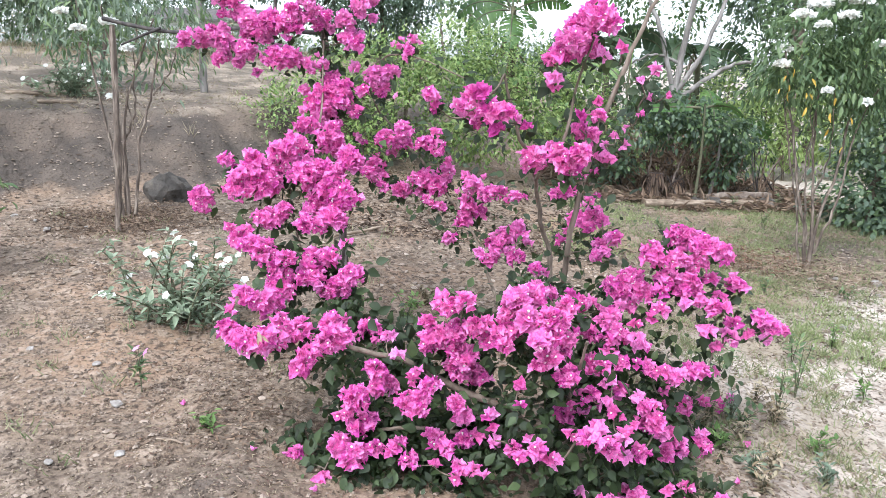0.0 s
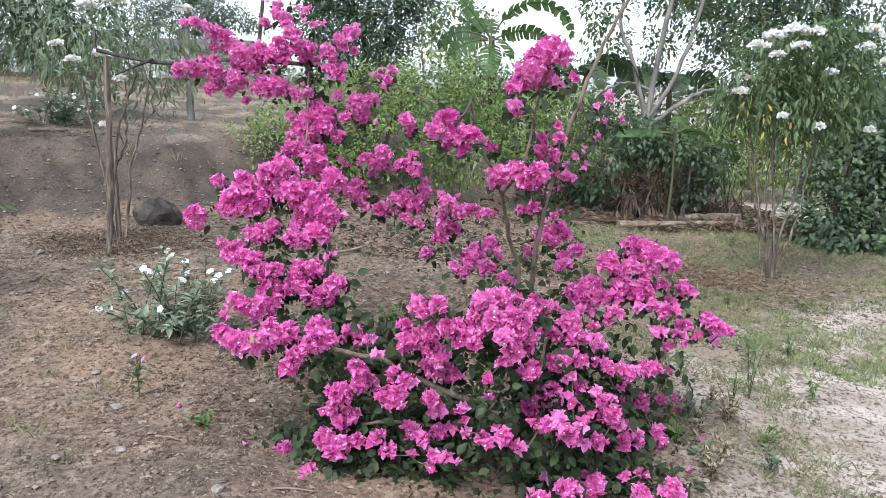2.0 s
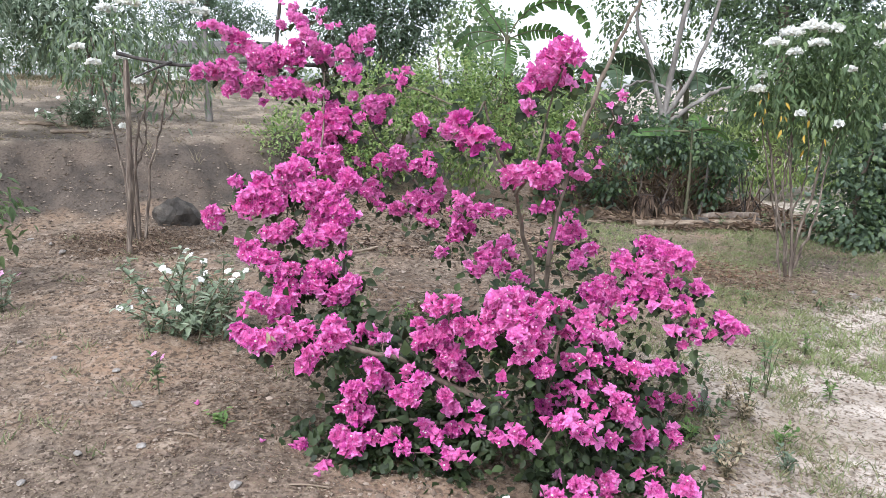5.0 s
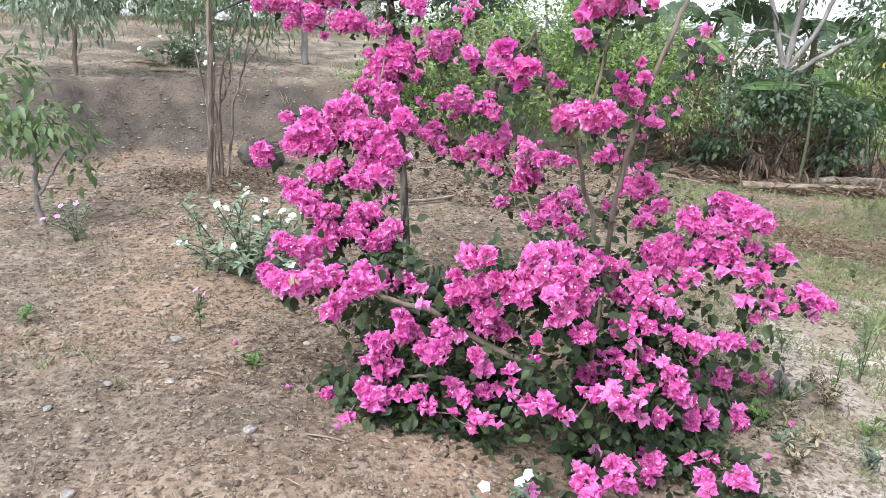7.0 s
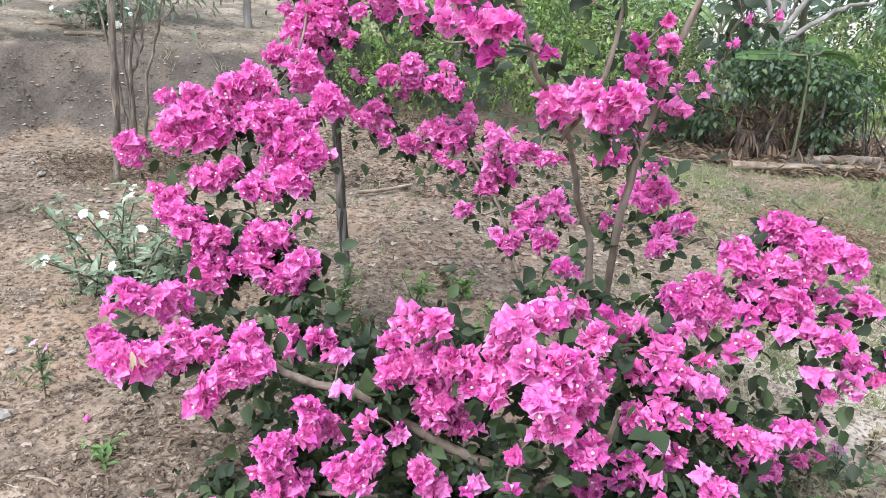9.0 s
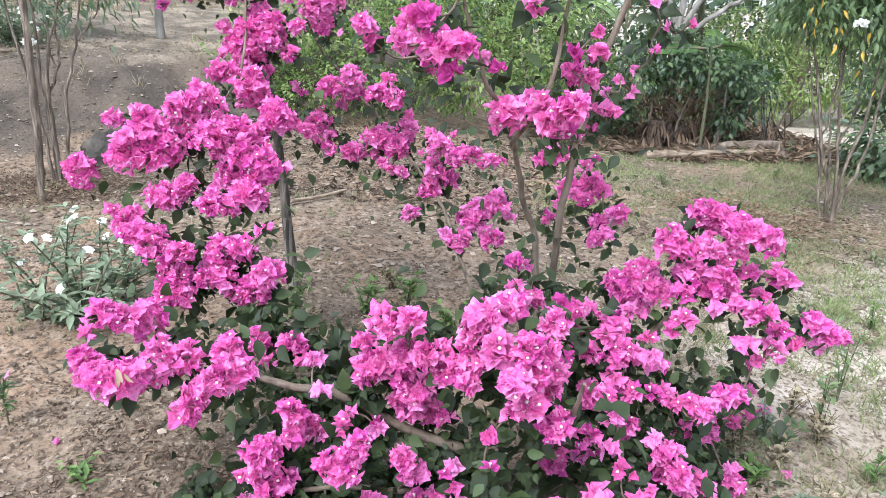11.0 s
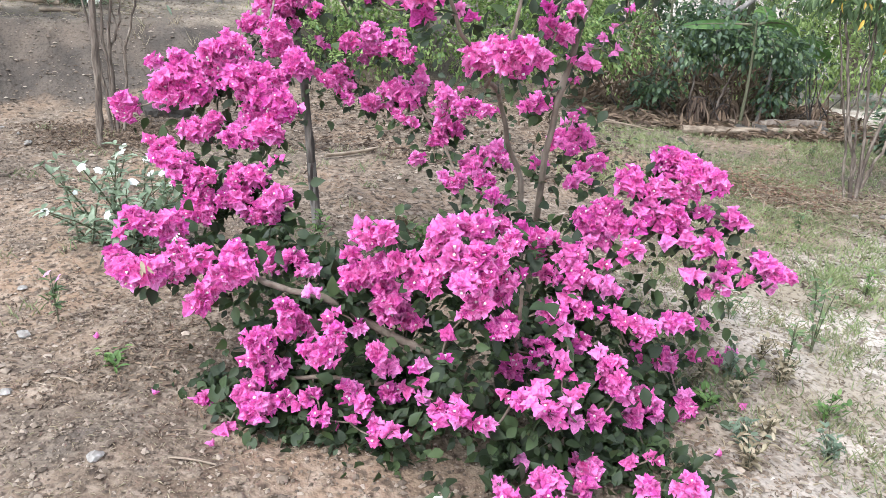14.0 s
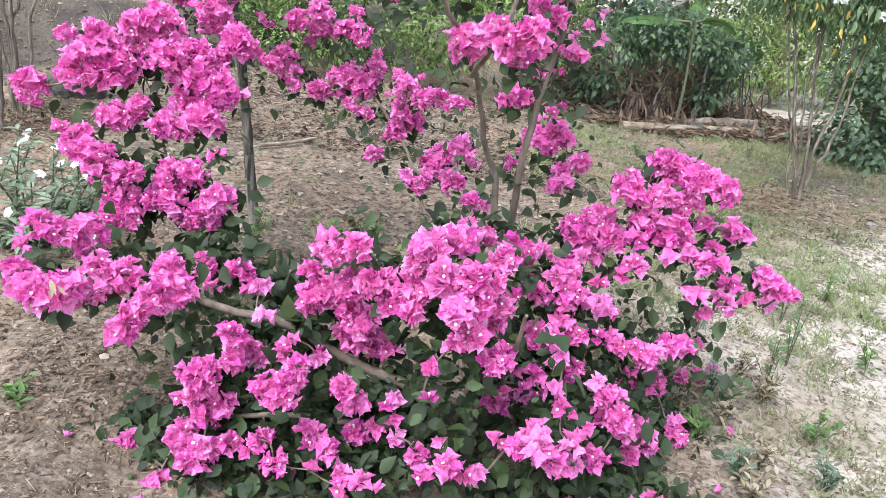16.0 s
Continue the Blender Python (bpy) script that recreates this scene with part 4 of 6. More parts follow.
# a leaf that would hide a cluster sits behind it
for k in range(0, len(sp), 2000):
    q = sp[k:k + 2000]
    side = np.hypot(q[:, None, 0] - SPOTS[None, :, 0], q[:, None, 2] - SPOTS[None, :, 2] - 0.02)
    hides = (side < SPOTS[None, :, 3] + 0.028) & (np.abs(q[:, None, 1] - SPOTS[None, :, 1]) < 0.35)
    back = np.where(hides, SPOTS[None, :, 1], -9).max(1) + RNG.uniform(0.03, 0.12, len(q))
    q[:, 1] = np.maximum(q[:, 1], back)
sp[:, 2] = np.maximum(sp[:, 2], height(sp[:, 0], sp[:, 1]) + 0.02)
way = unit(rand_dirs(len(sp)) + (0, -0.25, -0.15))
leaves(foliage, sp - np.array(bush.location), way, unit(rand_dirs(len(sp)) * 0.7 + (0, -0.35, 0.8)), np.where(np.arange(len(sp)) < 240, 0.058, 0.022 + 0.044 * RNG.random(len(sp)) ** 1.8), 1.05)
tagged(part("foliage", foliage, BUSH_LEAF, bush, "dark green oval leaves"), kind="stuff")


# a withered pale leaf caught among the bracts
withered = Geo()
leaves(withered, np.array([(-0.552, 2.20, 0.545), (-0.540, 2.205, 0.53), (-0.553, 2.20, 0.525)]) - np.array(bush.location), np.array([(0.4, -0.3, -1.0), (0.7, -0.2, -0.7), (0.1, -0.3, -1.0)]), np.array([(0.2, -1, 0.3), (-0.3, -1, 0.2), (0.5, -1, 0.1)]), np.array([0.038, 0.032, 0.028]), 0.6)
part("withered_leaf", withered, STRAW, bush, "pale withered leaf")


# ---- posts and rail ----
def post(name, foot, top, radius, label, mat=OLD_WOOD, peeled=0):
    ob = thing(name, foot, label, "post", "weathered posts")
    k = 16
    path = spline([foot, (np.array(foot) * 0.55 + np.array(top) * 0.45) + (0.012, 0, 0), top], k) - np.array(foot)
    path[0, 2] -= 0.06
    path[1:] += RNG.normal(size=(k - 1, 3)) * (0.0025, 0.0025, 0)
    g = Geo().tube(path, radius * (1.05 - 0.2 * np.linspace(0, 1, k)) * (1 + 0.08 * RNG.normal(size=k)), 9, 0, 0.09)
    part("shaft", g, mat, ob)
    if peeled:
        part("peeled_base", Geo().tube(path[:peeled], radius * np.linspace(1.16, 1.02, peeled), 9, 0, 0.08), PALE_BARK, ob, "pale barkless foot of the post")
    return ob


post("wooden_post", on_ground(-0.578, 3.95), (-0.68, 3.85, 1.56), 0.0205, "weathered grey wooden post standing inside the bougainvillea", OLD_WOOD, 5)
post("wooden_post", on_ground(-2.57, 5.34), (-2.50, 5.36, 1.56), 0.025, "weathered pale brown wooden post beside a white flowering shrub", SHRUB_BARK)
post("fence_post", on_ground(-3.49, 9.74), (-3.50, 9.74, 2.05), 0.045, "pale wooden fence post on top of the bank", PALE_BARK)
post("utility_pole", on_ground(-4.35, 16.0), (-4.12, 16.0, 3.2), 0.045, "leaning grey wooden pole against the sky")
rail = thing("rail", (-2.50, 5.34, 1.555), "dark thin pole laid across two wooden posts", "rail")
part("pole", Geo().tube(spline([(-0.06, 0.01, 0.05), (0.2, -0.03, 0.0), (0.55, -0.2, -0.035), (1.2, -0.9, -0.02), (1.88, -1.52, -0.05)], 16), np.linspace(0.015, 0.011, 16), 7, 0, 0.1), DARK_BARK, rail)
part("side_branch", Geo().tube(spline([(0.42, -0.14, -0.01), (0.3, -0.16, -0.06), (0.16, -0.2, -0.13)], 6), np.linspace(0.011, 0.006, 6), 6), DARK_BARK, rail)


# ---- white-flowering shrubs ----
def white_shrub(foot, label, stems, crown_blobs, heads, leaf=GREY_LEAF, dense=180, length=0.08, droop=1.0, width=0.5):
    ob = thing("flowering_shrub", foot, label, "shrub", "white-flowering shrubs")
    for pts, r in stems:
        path = spline(np.array(pts), 16)
        path[1:-1] += RNG.normal(size=(14, 3)) * 0.007
        part("stem", Geo().tube(path, np.linspace(r * 0.5, r * 0.2, 16), 6, 0, 0.05), SHRUB_BARK, ob)
    g = Geo()
    crown(g, crown_blobs, dense, length, droop, width, 2, 0.75)
    tagged(part("crown", g, [leaf, MID_LEAF], ob, "long drooping green leaves"), kind="stuff")
    for x, y, z, r in heads:
        # a lobed clump of flowers
        h = Geo()
        n = int(40 + 1500 * r)
        d = rand_dirs(n)
        d[:, 2] = np.abs(d[:, 2]) * 0.9
        lobe = 0.72 + 0.28 * np.sin(3 * np.arctan2(d[:, 1], d[:, 0]) + RNG.random() * 6)
        p = d * (r * 0.85 * lobe * RNG.uniform(0.6, 1.0, n))[:, None] * (1, 1, 0.6)
        leaves(h, p + (x, y, z), unit(d + rand_dirs(n) * 0.7), unit(d + (0, 0, 0.3)), RNG.uniform(0.025, 0.04, n), 1.4)
        part("flower_head", h, WHITE_PETAL, ob, "white flower head")
    return ob


lf = on_ground(-2.72, 5.85)
white_shrub(
    lf, "grey-green shrub with white flower heads beside a post",
    [([(0, 0, -0.05), (-0.02, 0.02, 0.35), (0.0, 0.0, 0.66), (0.05, 0, 0.92), (0.15, 0, 1.22), (0.32, 0, 1.6)], 0.034), ([(0.03, 0, -0.05), (0.08, 0.02, 0.3), (0.13, 0, 0.6), (0.18, 0, 0.8), (0.27, 0, 1.08), (0.36, 0, 1.5)], 0.03),
     ([(-0.04, 0, -0.05), (-0.09, 0, 0.54), (-0.18, 0.02, 1.0), (-0.29, 0, 1.7)], 0.03), ([(-0.02, 0.03, -0.05), (-0.06, 0.04, 0.7), (-0.04, 0.03, 1.2), (-0.1, 0, 1.75)], 0.03), ([(0.0, 0.0, 0.62), (0.09, 0.03, 0.85), (0.1, 0.05, 1.2), (0.16, 0.05, 1.6)], 0.022),
     ([(0.13, 0, 0.6), (0.07, 0.02, 0.8), (0.03, 0.03, 1.1)], 0.018), ([(0.27, 0, 1.0), (0.42, 0, 1.2), (0.52, 0, 1.5)], 0.016)],
    [(-0.35, 0.1, 1.68, 0.36, 0.32, 0.26), (0.1, 0.0, 1.72, 0.42, 0.34, 0.22), (0.45, 0.0, 1.66, 0.32, 0.3, 0.24), (0.0, 0.1, 1.42, 0.5, 0.3, 0.18), (0.42, 0.1, 1.38, 0.26, 0.25, 0.14), (-0.42, 0.05, 1.45, 0.25, 0.25, 0.16), (0.2, 0.15, 1.2, 0.3, 0.2, 0.1)],
    [(-0.1, -0.1, 1.9, 0.09), (0.05, 0.0, 1.96, 0.13), (0.22, 0, 2.02, 0.13), (0.38, 0, 2.0, 0.13), (0.52, 0.0, 1.98, 0.12), (0.64, 0, 1.9, 0.08), (-0.3, -0.2, 1.6, 0.06), (-0.16, -0.25, 1.48, 0.06), (0.07, -0.25, 1.53, 0.08), (0.5, -0.2, 1.38, 0.06), (0.2, -0.25, 1.35, 0.05), (-0.02, -0.1, 0.98, 0.03)], GREY_LEAF, 82, 0.075, 0.9, 0.42)
rf = on_ground(2.99, 6.33)
tall_shrub = white_shrub(
    rf, "tall multi-stemmed shrub with drooping leaves and white flower heads",
    [([(0, 0, -0.05), (-0.06, 0, 0.35), (-0.16, 0, 0.7), (-0.26, 0.05, 1.2), (-0.38, 0.1, 1.8)], 0.036), ([(0.02, 0, -0.05), (0.0, 0, 0.4), (-0.05, 0.05, 1.0), (-0.1, 0.1, 1.8)], 0.03),
     ([(0.03, 0, -0.05), (0.05, 0.02, 0.35), (0.15, 0.05, 0.8), (0.22, 0.1, 1.3), (0.3, 0.1, 1.8)], 0.032), ([(0.05, 0, 0.12), (0.13, 0, 0.4), (0.2, 0, 0.7), (0.27, 0.05, 1.2), (0.45, 0, 1.7)], 0.026), ([(-0.02, 0, 0.1), (-0.09, -0.05, 0.5), (-0.12, 0, 0.9), (-0.1, 0, 1.5)], 0.022),
     ([(-0.05, 0.02, -0.05), (-0.12, 0.06, 0.5), (-0.25, 0.05, 0.95), (-0.36, 0.05, 1.5)], 0.022), ([(0.04, 0.03, 0.3), (0.0, 0.05, 0.6), (0.08, 0.05, 0.95), (0.05, 0.1, 1.6)], 0.02), ([(-0.16, 0, 0.7), (-0.1, 0, 0.95), (-0.14, 0.03, 1.4)], 0.016)],
    [(-0.3, 0, 1.8, 0.36, 0.4, 0.34), (0.1, 0, 1.95, 0.42, 0.4, 0.36), (0.45, 0.1, 1.85, 0.38, 0.4, 0.38), (0.0, 0.05, 1.55, 0.42, 0.36, 0.24), (0.42, 0.0, 1.5, 0.3, 0.3, 0.2), (-0.45, 0, 1.6, 0.18, 0.25, 0.16), (0.2, 0.1, 1.25, 0.3, 0.2, 0.08), (0.3, 0.0, 2.15, 0.35, 0.3, 0.2)],
    [(-0.42, -0.25, 2.05, 0.10), (-0.3, -0.25, 2.13, 0.12), (-0.14, -0.25, 2.18, 0.13), (0.02, -0.25, 2.16, 0.12), (-0.12, -0.35, 2.05, 0.09), (0.5, -0.2, 2.2, 0.1), (0.68, -0.15, 2.14, 0.12), (0.4, -0.35, 2.05, 0.09), (-0.5, -0.2, 1.8, 0.07), (-0.52, -0.25, 1.68, 0.08), (0.62, -0.3, 1.95, 0.08), (-0.3, -0.35, 1.98, 0.06), (0.12, -0.4, 1.85, 0.05), (-0.22, -0.4, 1.5, 0.04), (0.1, -0.38, 1.42, 0.04), (0.55, -0.3, 1.4, 0.04), (0.7, -0.3, 1.75, 0.05)], MID_LEAF, 185, 0.075, 0.8, 0.55)

yl = Geo()
yp = RNG.normal(size=(14, 3)) * (0.10, 0.08, 0.10) + (-0.42, -0.3, 1.55)
yp[9:] += (0.30, 0, -0.25)
leaves(yl, yp, unit(rand_dirs(14) * 0.5 + (0, -0.2, -1)), rand_dirs(14), RNG.uniform(0.05, 0.085, 14), 0.5)
tagged(part("yellowed_leaf", yl, YELLOW_LEAF, tall_shrub, "orange-yellow withering leaves"), kind="stuff")


# ---- trees and larger shrubs behind ----
def leafy(name, foot, label, category, trunks, blobs, density, length, leaf, bark=BARK, droop=0.3, width=1.0, slots=None, group=""):
    """A tree or shrub: tapered trunk, limbs to the clumps, and a crown of separate leaves."""
    ob = thing(name, foot, label, category, group)
    for pts, r0, r1 in trunks:
        k = 14
        path = spline(pts, k)
        path[1:-1] += RNG.normal(size=(k - 2, 3)) * r0 * 0.25
        part("trunk" if pts[0][2] < 0.1 else "limb", Geo().tube(path, np.linspace(r0, r1, k), 8, 0, 0.06), bark, ob)
    if blobs:
        mats = slots or [leaf]
        tagged(part("crown", crown(Geo(), blobs, density, length, droop, width, len(mats)), mats, ob), kind="stuff")
    return ob


leafy("small_tree", on_ground(-3.08, 4.08), "small slender young tree with thin green crown", "tree",
      [([(0, 0, -0.05), (-0.02, 0, 0.2), (0.0, 0, 0.4), (-0.05, 0, 0.7)], 0.025, 0.01), ([(0, 0, 0.2), (0.1, 0, 0.33), (0.22, 0, 0.5)], 0.012, 0.005)],
      [(-0.05, 0, 0.75, 0.28, 0.28, 0.2), (0.15, 0, 0.62, 0.22, 0.22, 0.18), (-0.3, 0, 0.6, 0.22, 0.2, 0.2), (0.3, 0, 0.42, 0.12, 0.12, 0.12), (-0.15, 0, 0.95, 0.2, 0.2, 0.12)], 90, 0.085, MID_LEAF, PALE_BARK, 0.6, 0.7)
leafy("green_shrub", on_ground(-0.9, 9.3), "broad light green shrub behind the bougainvillea", "shrub",
      [([(0, 0, -0.05), (0.1, 0, 0.6), (0.4, 0, 1.3)], 0.04, 0.015), ([(-0.1, 0, -0.05), (-0.5, 0, 0.6), (-1.1, 0, 1.0)], 0.035, 0.012)],
      [(-1.3, -0.3, 0.45, 0.6, 0.5, 0.45), (-0.8, -0.2, 0.9, 0.6, 0.6, 0.4), (-0.1, 0, 1.1, 0.7, 0.6, 0.4), (0.6, 0, 1.3, 0.7, 0.6, 0.4), (1.2, 0.1, 1.0, 0.6, 0.6, 0.45), (0.2, -0.4, 0.6, 0.8, 0.5, 0.5), (1.1, -0.3, 0.5, 0.7, 0.5, 0.5), (-0.5, -0.5, 0.3, 0.6, 0.4, 0.3), (1.8, 0, 0.8, 0.5, 0.5, 0.6), (2.3, 0.2, 0.5, 0.45, 0.4, 0.45), (2.2, 0.2, 1.1, 0.4, 0.4, 0.35)],
      250, 0.055, LIGHT_LEAF, BARK, 0.2, 0.8, [LIGHT_LEAF, LIGHT_LEAF, SMALL_LEAF])
leafy("dark_tree", on_ground(-1.5, 12.2), "dense dark green tree behind the shrubs", "tree",
      [([(0, 0.2, -0.1), (0, 0.2, 1.0), (0.1, 0.2, 2.2)], 0.09, 0.03)],
      [(-0.5, 0, 2.0, 0.7, 0.7, 0.5), (0.3, 0, 1.6, 0.8, 0.7, 0.7), (-0.2, 0, 2.6, 0.7, 0.6, 0.5), (-0.9, 0, 2.6, 0.4, 0.4, 0.4), (0.55, 0, 2.5, 0.45, 0.45, 0.45), (0.9, 0, 2.75, 0.25, 0.3, 0.35), (0.1, 0, 3.1, 0.55, 0.5, 0.4), (-0.75, 0, 3.1, 0.18, 0.2, 0.45), (-0.3, 0, 3.4, 0.16, 0.2, 0.4), (1.1, 0, 3.1, 0.14, 0.2, 0.35), (0.7, 0, 2.0, 0.5, 0.5, 0.5), (-0.6, 0, 1.4, 0.6, 0.6, 0.5), (0, 0, 1.1, 0.8, 0.6, 0.5)], 250, 0.07, DARK_LEAF, BARK, 0.1, 0.8)
leafy("grey_tree", on_ground(2.95, 11.2), "open tree with pale forked trunk and small leaves", "tree",
      [([(0, 0, -0.1), (0.02, 0, 0.8), (0.0, 0, 1.35)], 0.075, 0.06), ([(0, 0, 1.3), (0.08, 0, 2.1), (0.25, 0, 3.2), (0.35, 0, 4.2)], 0.047, 0.03), ([(0, 0, 1.2), (-0.25, 0, 2.1), (-0.5, 0, 2.7), (-0.4, 0, 3.4)], 0.038, 0.02),
       ([(0.02, 0, 1.35), (0.35, 0, 1.9), (0.6, 0, 2.7), (0.8, 0, 3.6)], 0.038, 0.02), ([(0, 0, 1.2), (0.4, 0, 1.5), (0.8, 0, 1.75), (1.1, 0, 1.8)], 0.04, 0.02), ([(0, 0, 1.75), (-0.35, 0, 1.85), (-0.7, 0, 1.7)], 0.025, 0.012)],
      [(-0.7, 0.3, 3.0, 0.45, 0.5, 0.5), (-0.4, 0.4, 3.6, 0.6, 0.6, 0.5), (0.2, 0.5, 3.4, 0.6, 0.6, 0.5), (-0.6, 0.4, 2.4, 0.35, 0.4, 0.35), (0.6, 0.5, 3.0, 0.5, 0.5, 0.4), (0.2, 0.4, 2.4, 0.35, 0.4, 0.3), (1.2, 0.4, 3.6, 0.7, 0.6, 0.6), (1.6, 0.3, 2.6, 0.5, 0.5, 0.4)], 85, 0.08, MID_LEAF, PALE_BARK, 0.3, 0.8)
leafy("shade_tree", on_ground(5.6, 13.5), "large dark spreading tree with small leaves", "tree",
      [([(0, 0, -0.1), (0, 0, 1.5), (-0.2, 0, 3.2)], 0.16, 0.09)],
      [(-1.4, 0, 3.6, 0.9, 0.8, 0.6), (-0.4, 0, 3.9, 1.0, 0.8, 0.7), (0.7, 0, 3.7, 1.0, 0.8, 0.8), (1.6, 0, 3.2, 0.9, 0.8, 0.9), (0.4, 0, 3.0, 0.9, 0.8, 0.6), (-0.8, 0, 2.9, 0.8, 0.7, 0.5), (1.6, 0, 2.2, 0.8, 0.7, 0.7), (-1.9, 0, 4.2, 1.0, 0.8, 0.6), (0.6, 0, 4.6, 1.6, 1.0, 0.6), (-0.3, 0.5, 3.3, 1.2, 0.6, 0.6), (1.0, 0.5, 2.6, 1.0, 0.6, 0.8)], 95, 0.09, DARK_LEAF, BARK, 0.3, 0.8)
leafy("hedge_bush", on_ground(4.5, 8.3), "dark green leafy bush at the clearing's edge", "bush",
      [([(0, 0, -0.05), (0, 0, 0.6), (0.1, 0, 1.1)], 0.04, 0.02)],
      [(0, 0, 0.35, 0.55, 0.5, 0.4), (0.1, 0.1, 0.9, 0.55, 0.5, 0.4), (0.6, 0, 0.6, 0.6, 0.5, 0.6), (0.5, 0, 1.2, 0.5, 0.5, 0.35), (1.2, 0, 0.8, 0.6, 0.5, 0.7), (0.3, 0.2, 1.45, 0.5, 0.4, 0.3), (0.9, 0.2, 1.5, 0.6, 0.4, 0.35), (0.3, -0.2, 0.2, 0.6, 0.4, 0.25)], 240, 0.07, DARK_LEAF, BARK, 0.3, 1.0, [DARK_LEAF, DARK_LEAF, MID_LEAF])
leafy("bright_thicket", on_ground(4.4, 12.0), "sunlit yellow-green thicket of saplings", "thicket",
      [([(-0.4, 0, -0.05), (-0.45, 0, 0.7), (-0.4, 0, 1.4)], 0.02, 0.01), ([(0.1, 0, -0.05), (0.2, 0, 0.8), (0.2, 0, 1.5)], 0.02, 0.01), ([(0.6, 0, -0.05), (0.5, 0, 0.8), (0.6, 0, 1.5)], 0.02, 0.01)],
      [(-0.8, 0, 0.6, 0.5, 0.4, 0.5), (0, 0, 0.7, 0.6, 0.4, 0.6), (0.7, 0, 0.7, 0.6, 0.4, 0.6), (-0.3, 0, 1.3, 0.6, 0.4, 0.4), (0.5, 0, 1.3, 0.6, 0.4, 0.4), (1.4, 0, 0.8, 0.6, 0.4, 0.7), (-1.6, 0.2, 0.5, 0.6, 0.4, 0.5), (2.2, 0, 0.8, 0.7, 0.4, 0.8), (1.2, 0.2, 1.7, 0.8, 0.4, 0.4)], 130, 0.08, LIGHT_LEAF, BARK, 0.3, 0.6)
leafy("understory_bush", on_ground(2.35, 9.9), "dark glossy bush under the banana plants", "bush",
      [([(0, 0, -0.05), (0.05, 0, 0.4), (0.1, 0, 0.9)], 0.018, 0.01), ([(0.35, 0, -0.05), (0.42, 0, 0.4), (0.6, 0, 0.8)], 0.018, 0.01)],
      [(-0.15, 0, 0.90, 0.45, 0.4, 0.30), (0.35, 0, 1.02, 0.5, 0.4, 0.32), (0.8, 0, 0.98, 0.42, 0.4, 0.28), (1.1, 0.1, 0.85, 0.25, 0.3, 0.2), (0.1, 0, 1.2, 0.35, 0.35, 0.25), (-0.35, 0.1, 0.45, 0.22, 0.3, 0.2), (-0.5, 0.0, 0.28, 0.25, 0.25, 0.2), (1.05, 0.2, 0.35, 0.22, 0.25, 0.22), (1.3, 0.3, 0.6, 0.25, 0.3, 0.35)], 150, 0.075, DARK_LEAF, BARK, 0.5, 0.9, [DARK_LEAF, MID_LEAF])
leafy("bank_shrub", on_ground(-4.75, 9.0), "leafy grey-green shrub on top of the bank", "shrub",
      [([(0, 0, -0.05), (0.05, 0, 0.5), (0.0, 0, 1.1)], 0.035, 0.02), ([(0.3, 0, -0.05), (0.35, 0, 0.5), (0.5, 0, 1.0)], 0.03, 0.015)],
      [(0, 0, 1.2, 0.55, 0.5, 0.4), (0.5, 0, 1.0, 0.5, 0.5, 0.35), (-0.5, 0, 1.4, 0.6, 0.5, 0.5), (-1.1, 0, 1.6, 0.6, 0.5, 0.6), (0.2, 0, 1.7, 0.6, 0.5, 0.35), (-0.4, 0.2, 1.0, 0.6, 0.4, 0.35), (0.3, -0.2, 0.3, 0.35, 0.3, 0.15)], 100, 0.10, GREY_LEAF, BARK, 0.6, 0.6, [PALE_LEAF, GREY_LEAF])
leafy("edge_tree", on_ground(-4.95, 7.0), "leafy tree with hanging grey-green foliage", "tree",
      [([(0, 0, -0.05), (0.05, 0, 0.6), (0.0, 0, 1.4)], 0.026, 0.014)],
      [(0, 0, 1.4, 0.5, 0.5, 0.5), (0.2, 0, 0.9, 0.3, 0.3, 0.5), (-0.3, 0, 0.8, 0.4, 0.4, 0.5), (0.1, 0, 2.0, 0.5, 0.5, 0.4)], 110, 0.09, PALE_LEAF, BARK, 0.8, 0.5, [PALE_LEAF, GREY_LEAF])
leafy("hill_tree", on_ground(-7.5, 20.5), "dark spreading tree on the hilltop", "tree",
      [([(0, 0, -0.1), (0, 0, 1.2), (0.2, 0, 2.2)], 0.14, 0.07)],
      [(0, 0, 1.7, 1.2, 0.9, 0.6), (0.8, 0, 1.9, 0.9, 0.8, 0.4), (1.5, 0, 1.55, 0.55, 0.6, 0.25), (-1.3, 0, 1.6, 1.1, 0.8, 0.7), (0.1, 0, 2.4, 1.2, 0.9, 0.4), (0.6, 0, 0.95, 0.9, 0.8, 0.45), (-0.6, 0, 2.9, 1.3, 0.8, 0.5), (1.9, 0, 1.5, 0.4, 0.4, 0.12)], 90, 0.10, DARK_LEAF, BARK, 0.2, 0.6)
leafy("far_tree", on_ground(-0.3, 24.0), "rounded distant tree above the banana leaves", "tree",
      [([(0, 0, -0.1), (0, 0, 2.0)], 0.12, 0.06)], [(0, 0, 2.6, 0.9, 0.8, 0.5), (-0.7, 0, 2.2, 0.7, 0.7, 0.5), (0.8, 0, 2.1, 0.7, 0.6, 0.5), (0, 0, 1.4, 1.3, 0.9, 0.7)], 20, 0.16, MID_LEAF, BARK)

